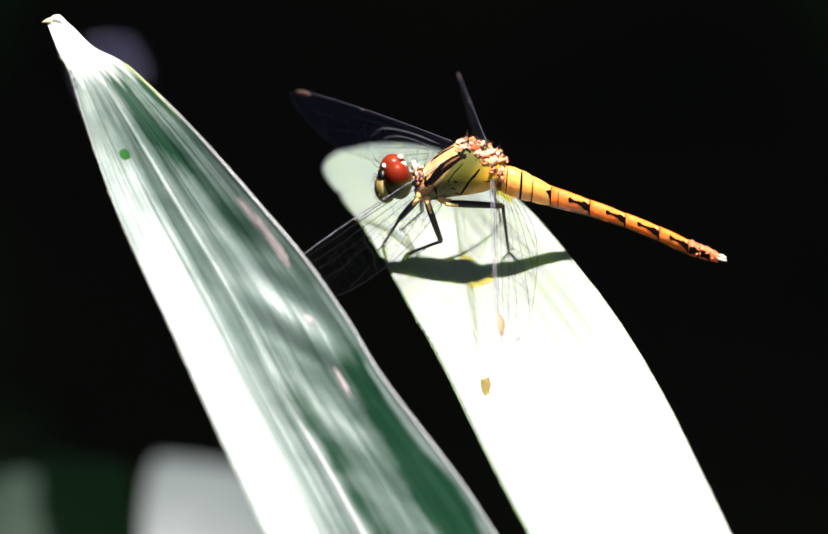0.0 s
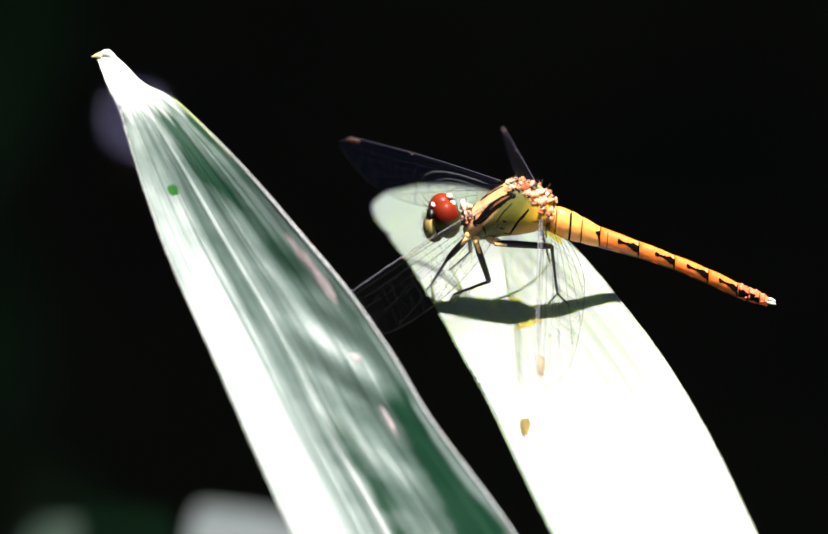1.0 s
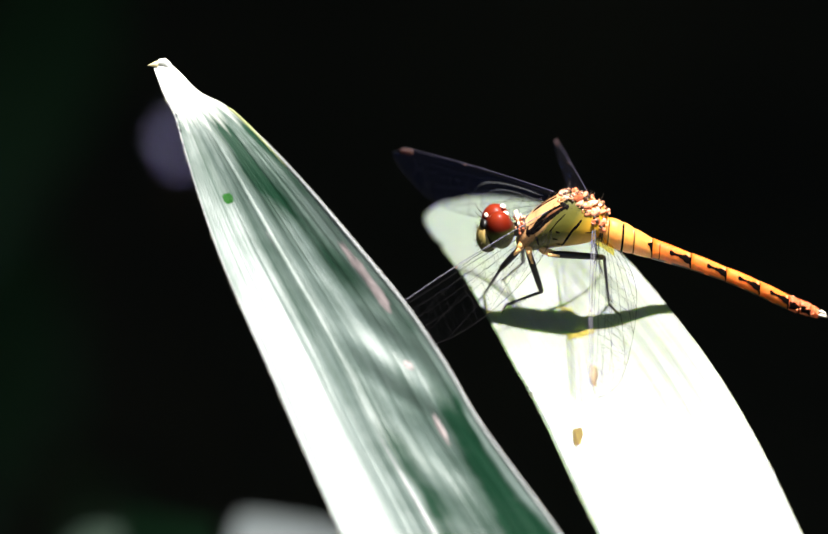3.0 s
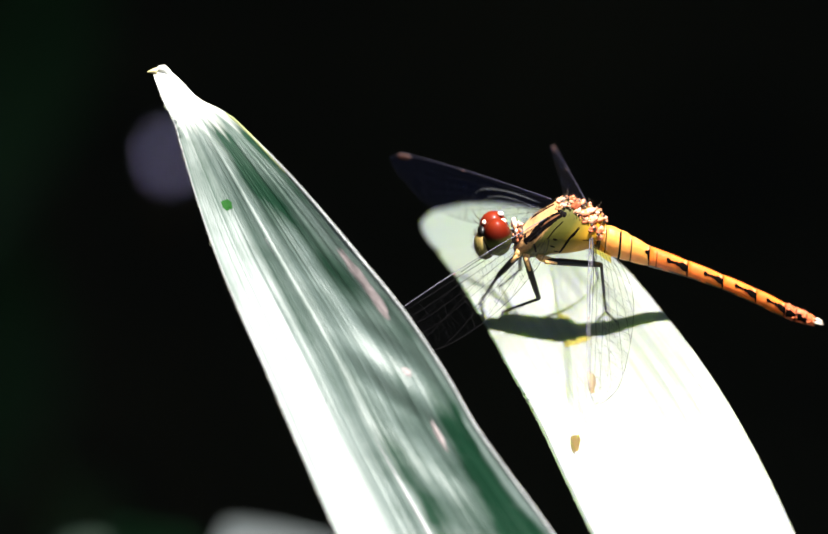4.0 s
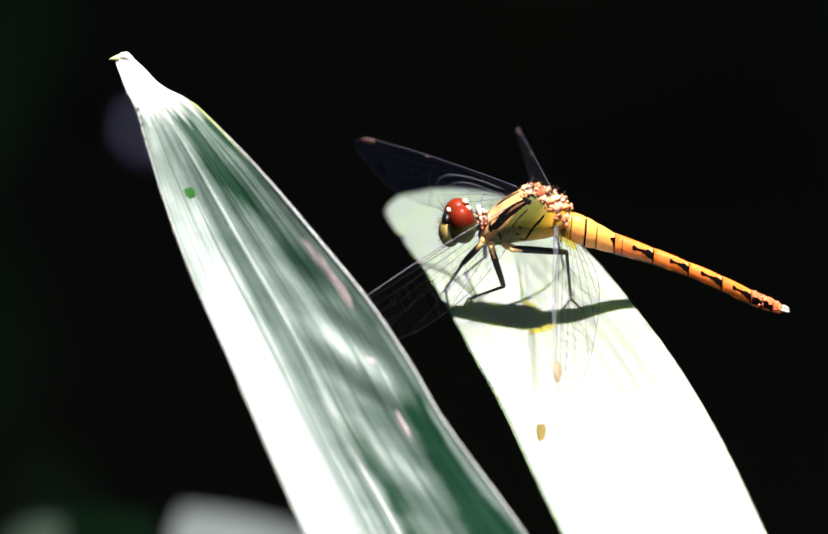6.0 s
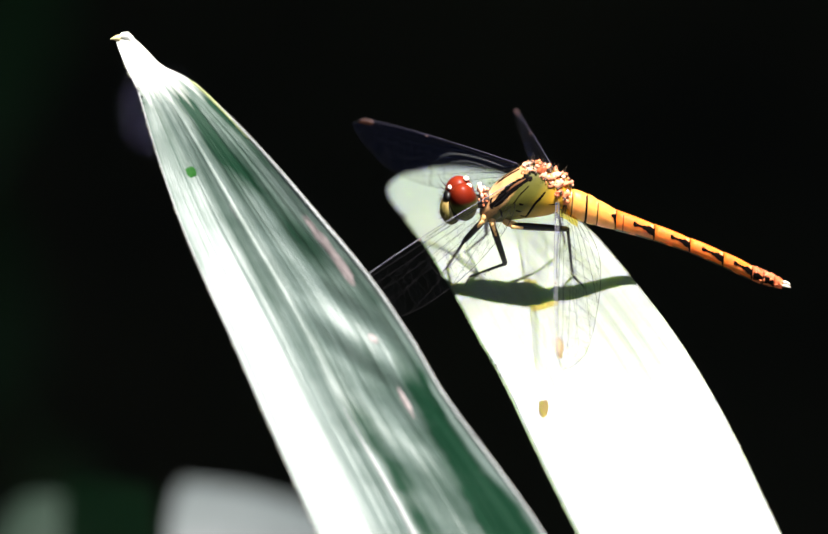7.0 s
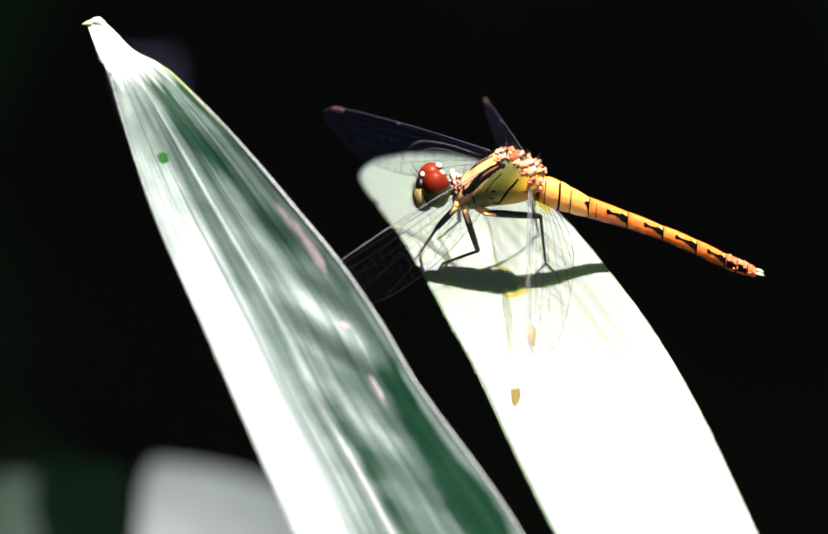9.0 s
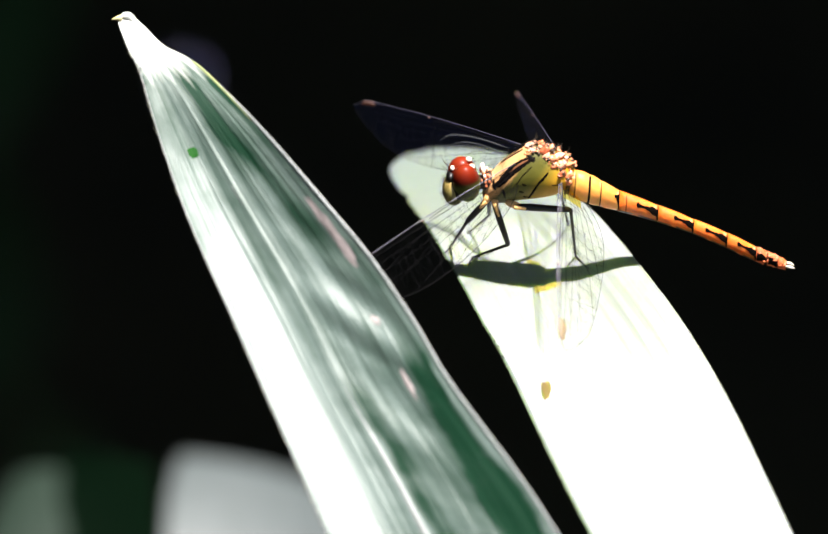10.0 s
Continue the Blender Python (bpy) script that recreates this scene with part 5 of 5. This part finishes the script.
def build_wing(fly, base, tip, chord, hind, label, near=False):
    """A netted wing from its root to its tip (insect's frame, mm); chord: the way to its hind edge."""
    base, tip = Vector(base), Vector(tip)
    span = (tip - base).length
    e = (tip - base).normalized()
    c = Vector(chord)
    c = (c - e * c.dot(e)).normalized()
    n = e.cross(c)
    shape = [(0.0, 1.6), (0.06, 5.0), (0.16, 7.4), (0.32, 8.0), (0.6, 7.0), (0.82, 5.4), (0.94, 3.1), (1.0, 0.5)] if hind else \
            [(0.0, 1.2), (0.08, 3.2), (0.2, 4.6), (0.42, 6.0), (0.68, 6.3), (0.84, 5.3), (0.95, 2.9), (1.0, 0.5)]

    def at(s, w, lift=0.0):
        width = spline(shape, s)[0]
        front = 0.35 * math.sin(math.pi * s) - 0.9 * smooth_step(0.88, 1.0, s) ** 2
        ridge = 0.16 * math.sin(w * 6.2832 * 4) * (1 - s * 0.6) * max(0.0, 1 - w * 1.6)
        return (e * s * span + c * (w * width - front) + n * (ridge + 0.35 * math.sin(math.pi * s) * w + lift)) * MM

    bm = bmesh.new()
    nu, nv = 14, 44
    grid = [[bm.verts.new(at(j / nv, i / nu)) for i in range(nu + 1)] for j in range(nv + 1)]
    for j in range(nv):
        for i in range(nu):
            bm.faces.new((grid[j][i], grid[j][i + 1], grid[j + 1][i + 1], grid[j + 1][i]))
    wing = part("wing", bm, WING_NEAR if near else WING, fly, label, Matrix.Translation(base * MM))

    def tube(bm, pts, r, sides=4):
        ring_tube(bm, pts, r, sides, up=n)

    bm = bmesh.new()
    tube(bm, [at(k / 40, 0.0) for k in range(41)], [0.05 * MM * (1 - 0.3 * k / 40) for k in range(41)], 7)
    part("costa", bm, COSTA, wing, "stout dark leading edge")
    bm = bmesh.new()
    ball(bm, at(0.53, 0.02), (0.16 * MM, 0.1 * MM, 0.1 * MM), seg=10, rings=6)
    part("nodus", bm, STIGMA, wing, "pale notch on the leading edge")
    if near and hind:
        # translucent tube added for the out-of-focus veins of this edge
        bm = bmesh.new()
        tube(bm, [at(0.02 + k / 40 * 0.9, 0.04) for k in range(41)], [0.18 * MM * (1 - 0.5 * k / 40) for k in range(41)], 7)
        part("edge_blur", bm, NEAR_EDGE, wing, "milky pale strip for the blurred veins along the leading edge")
    elif not near:
        # reflections near the root, painted as pale tubes along the pleats
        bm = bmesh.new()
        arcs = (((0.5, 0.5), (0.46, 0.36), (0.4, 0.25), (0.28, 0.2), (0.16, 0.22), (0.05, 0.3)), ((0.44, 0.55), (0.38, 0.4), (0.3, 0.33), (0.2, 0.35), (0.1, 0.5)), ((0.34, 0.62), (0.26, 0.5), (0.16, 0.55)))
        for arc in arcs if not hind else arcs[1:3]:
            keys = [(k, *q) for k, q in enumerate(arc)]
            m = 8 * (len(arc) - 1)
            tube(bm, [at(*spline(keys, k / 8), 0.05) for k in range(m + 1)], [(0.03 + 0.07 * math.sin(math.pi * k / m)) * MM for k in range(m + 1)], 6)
        part("sheen_tube", bm, MILK, wing, "pale tubes painted for sheen on the wing pleats")
    bm = bmesh.new()
    tube(bm, [at(k / 30 * 0.5, 0.055 + 0.02 * math.sin(k / 5)) for k in range(31)], 0.036 * MM, 5)
    tube(bm, [at(k / 40 * 0.94, 0.12 - 0.05 * k / 40) for k in range(41)], [0.04 * MM * (1 - 0.5 * k / 40) for k in range(41)], 5)
    for f0, f1, s0, s1, r in ((0.2, 0.24, 0.02, 0.93, 0.020), (0.3, 0.42, 0.03, 0.88, 0.018), (0.42, 0.62, 0.05, 0.82, 0.016), (0.5, 0.98, 0.06, 0.74, 0.018),
                              (0.62, 0.98, 0.05, 0.5, 0.018), (0.75, 0.98, 0.05, 0.33, 0.016), (0.34, 0.8, 0.35, 0.86, 0.013), (0.2, 0.55, 0.5, 0.93, 0.013)):
        tube(bm, [at(s0 + (s1 - s0) * k / 24, f0 + (f1 - f0) * (k / 24) ** 1.6) for k in range(25)], r * MM * (1.2 if near and hind else 1.0))
    tube(bm, [at(k / 50, 1.0) for k in range(51)], 0.028 * MM)
    # cross net
    rnd = random.Random(31 if hind else 37)
    for k in range(46):
        s = 0.03 + 0.92 * k / 46
        tube(bm, [at(s, 0.01), at(s + 0.002, 0.11)], 0.012 * MM, 3)
        w = 0.11
        ss = s
        while w < 0.96:
            w2 = min(0.99, w + rnd.uniform(0.08, 0.15))
            s2 = min(0.99, max(0.01, ss + rnd.uniform(-0.012, 0.02)))
            tube(bm, [at(ss, w), at(s2, w2)], 0.0085 * MM, 3)
            if rnd.random() < 0.75:
                tube(bm, [at(s2, w2), at(min(0.99, s2 + 0.02), min(0.99, w2 + rnd.uniform(-0.03, 0.03)))], 0.008 * MM, 3)
            w, ss = w2, s2
    part("vein_net", bm, VEIN, wing, "fine dark net of veins")
    bm = bmesh.new()
    rows = []
    for k in range(7):
        s = (0.84 + 0.11 * k / 6) if near and hind else (0.865 + 0.08 * k / 6)
        w = (0.3 if near and hind else 0.13) * (0.75 + 0.25 * math.sin(math.pi * k / 6))
        rows.append([bm.verts.new(at(s, q, l)) for q, l in ((0.0, 0.07), (w, 0.07), (w, -0.07), (0.0, -0.07))])
    for a, b in zip(rows, rows[1:]):
        for q in range(4):
            bm.faces.new((a[q], a[(q + 1) % 4], b[(q + 1) % 4], b[q]))
    bm.faces.new(rows[0][::-1])
    bm.faces.new(rows[-1])
    part("stigma", bm, PALE_STIGMA if near and hind else STIGMA, wing, "pale tan wing spot" if near and hind else "reddish brown wing spot")
    if hind:
        bm = bmesh.new()
        cells = [[bm.verts.new(at(0.005 + (0.1 if near else 0.06) * j / 8, 0.02 + (0.95 - 0.35 * j / 8) * i / 8, -0.06)) for i in range(9)] for j in range(9)]
        for j in range(8):
            for i in range(8):
                bm.faces.new((cells[j][i], cells[j][i + 1], cells[j + 1][i + 1], cells[j + 1][i]))
        part("amber_base", bm, AMBER, wing, "clear amber patch at the wing root")
    return wing


def body_way(v):
    return INTO_BODY @ Vector(v)


def build_dragonfly():
    fly = new("dragonfly")
    fly.matrix_world = BASE @ BODY
    tagged(fly, "amber dragonfly with red eyes perched on a leaf", "dragonfly")
    build_thorax(fly)
    build_head(fly)
    build_abdomen(fly)
    build_legs(fly)
    wings = [
        (build_wing(fly, (1.33, -1.2, 2.9), (18.23, -22.7, -3.1), body_way((0.3, -0.8, -0.2)), False, "clear netted far forewing"), "rf"),
        (build_wing(fly, (-2.8, -1.2, 2.3), (-0.12, -27.5, -3.16), body_way((0.25, -0.93, -0.2)), True, "clear netted far hindwing"), "rh"),
        (build_wing(fly, (1.88, 1.4, 1.9), (20.12, 12.65, -6.65), body_way((0.35, -0.85, -0.17)), False, "clear netted near forewing", True), "lf"),
        (build_wing(fly, (-3.0, 1.4, 0.6), (-2.97, 19.0, -10.15), body_way((0.4, 0.3, -0.75)), True, "clear netted near hindwing", True), "lh"),
    ]
    return fly, wings


def build_glint():
    """Pale body added on a stalk behind the leaves, to glint in a beam."""
    thing = new("glint_source")
    thing.matrix_world = Matrix.Translation(GLINT)
    tagged(thing, "small pale lavender body on a thin stalk, added as the blurred glint", "bud")
    for k in range(5):
        a = 2 * math.pi * k / 5
        bm = bmesh.new()
        rows = []
        for j in range(7):
            t = j / 6
            w = 0.62 * math.sin(math.pi * (0.1 + 0.82 * t)) ** 0.7
            r = 0.25 + 0.75 * math.sin(math.pi * min(1, 0.08 + 0.72 * t))
            row = []
            for i in range(5):
                q = a + (i / 4 - 0.5) * 2 * w
                row.append(bm.verts.new(Vector((r * math.cos(q), r * math.sin(q), 2.3 * t - 1.2)) * 2.7 * MM))
            rows.append(row)
        for r0, r1 in zip(rows, rows[1:]):
            for i in range(4):
                bm.faces.new((r0[i], r0[i + 1], r1[i + 1], r1[i]))
        bmesh.ops.solidify(bm, geom=bm.faces[:], thickness=0.0001)
        part("glint_shell", bm, PALE, thing)
    bm = bmesh.new()
    foot = -GLINT.z - 0.02
    ring_tube(bm, [(0.0, 0.08 * (k / 10) ** 0.6, -0.003 + (foot + 0.003) * k / 10) for k in range(11)], [0.00014 + 0.0005 * k / 10 for k in range(11)], 7)
    part("stalk", bm, DARK, thing, "thin dark stalk")
    return thing


build_ground()
build_surroundings()
front_leaf = build_front_blade()
perch_leaf = build_perch_blade()
back_leaves = build_back_leaves()
build_far_leaves()
glint_body = build_glint()
dragonfly, wing_list = build_dragonfly()


def motions():
    # slow drift of the leaves behind, in mm
    sway = [(0.0, 1.4, 0.2), (1.0, 1.0, 0.0), (2.0, 0.8, 0.7), (2.7, 0.3, 0.5), (3.8, -0.6, -0.2), (5.0, -1.3, -1.6), (5.7, -1.9, -1.2), (6.8, -2.8, 0.3), (8.0, -3.2, 0.9), (9.0, -3.1, 1.2), (10.0, -3.3, 1.4)]
    for leaf in back_leaves:
        walk(leaf, [(t, BASE @ Matrix.Translation((x * MM, y * MM, 0))) for t, x, y in sway])
    # small settling of the wings: seconds, flap, sweep (degrees)
    turns = {
        "rf": [(0.0, -1.9, 0.2), (0.5, 0.0, 0.0), (2.0, 1.2, 0.0), (4.5, 0.0, 0.0), (5.5, -0.5, 0.0), (7.0, 0.2, 0.9), (9.0, 0.6, 1.6), (9.5, 1.2, 2.2), (10.0, 0.6, 1.1)],
        "rh": [(0.0, -3.0, -1.2), (0.5, 0.0, 0.0), (2.0, 0.8, 0.1), (4.5, 0.0, 0.0), (5.5, -0.7, 0.0), (7.0, 0.4, 0.8), (9.0, 0.9, 1.9), (9.5, 1.6, 2.4), (10.0, 1.0, 1.3)],
        "lf": [(0.0, 0.4, 0.3), (0.5, 0.0, 0.0), (10.0, 0.0, 0.0)],
        "lh": [(0.0, 0.3, 2.2), (0.5, 0.0, 0.0), (1.0, 0.0, -0.8), (4.5, 0.0, 0.0), (9.0, 0.0, 0.2), (10.0, 0.0, 0.0)],
    }
    for wing, key in wing_list:
        root = wing.matrix_basis.translation.copy()
        walk(wing, [(t, Matrix.Translation(root) @ pose(0, 0, 0, flap, 0, sweep)) for t, flap, sweep in turns[key]])
    # glint dimmed by moving its body out of the beam: seconds, drift in mm
    drift = ((0.0, 4.4, 0.1, -3), (0.5, 2.2, 0.8, -3), (1.0, -1.7, 1.4, -3), (2.5, -1.8, 0.9, -3), (4.0, -1.3, -2.6, -7), (5.0, -0.8, -2.7, -16.5), (7.5, 3.3, -0.5, -18), (8.5, 3.1, 0.2, -18), (9.5, 10.0, 3.7, -16.5), (10.0, 8.6, 1.1, -16))
    walk(glint_body, [(t, BASE @ Matrix.Translation((x * MM, y * MM, z * MM)) @ BASE.inverted() @ Matrix.Translation(GLINT)) for t, x, y, z in drift])


motions()
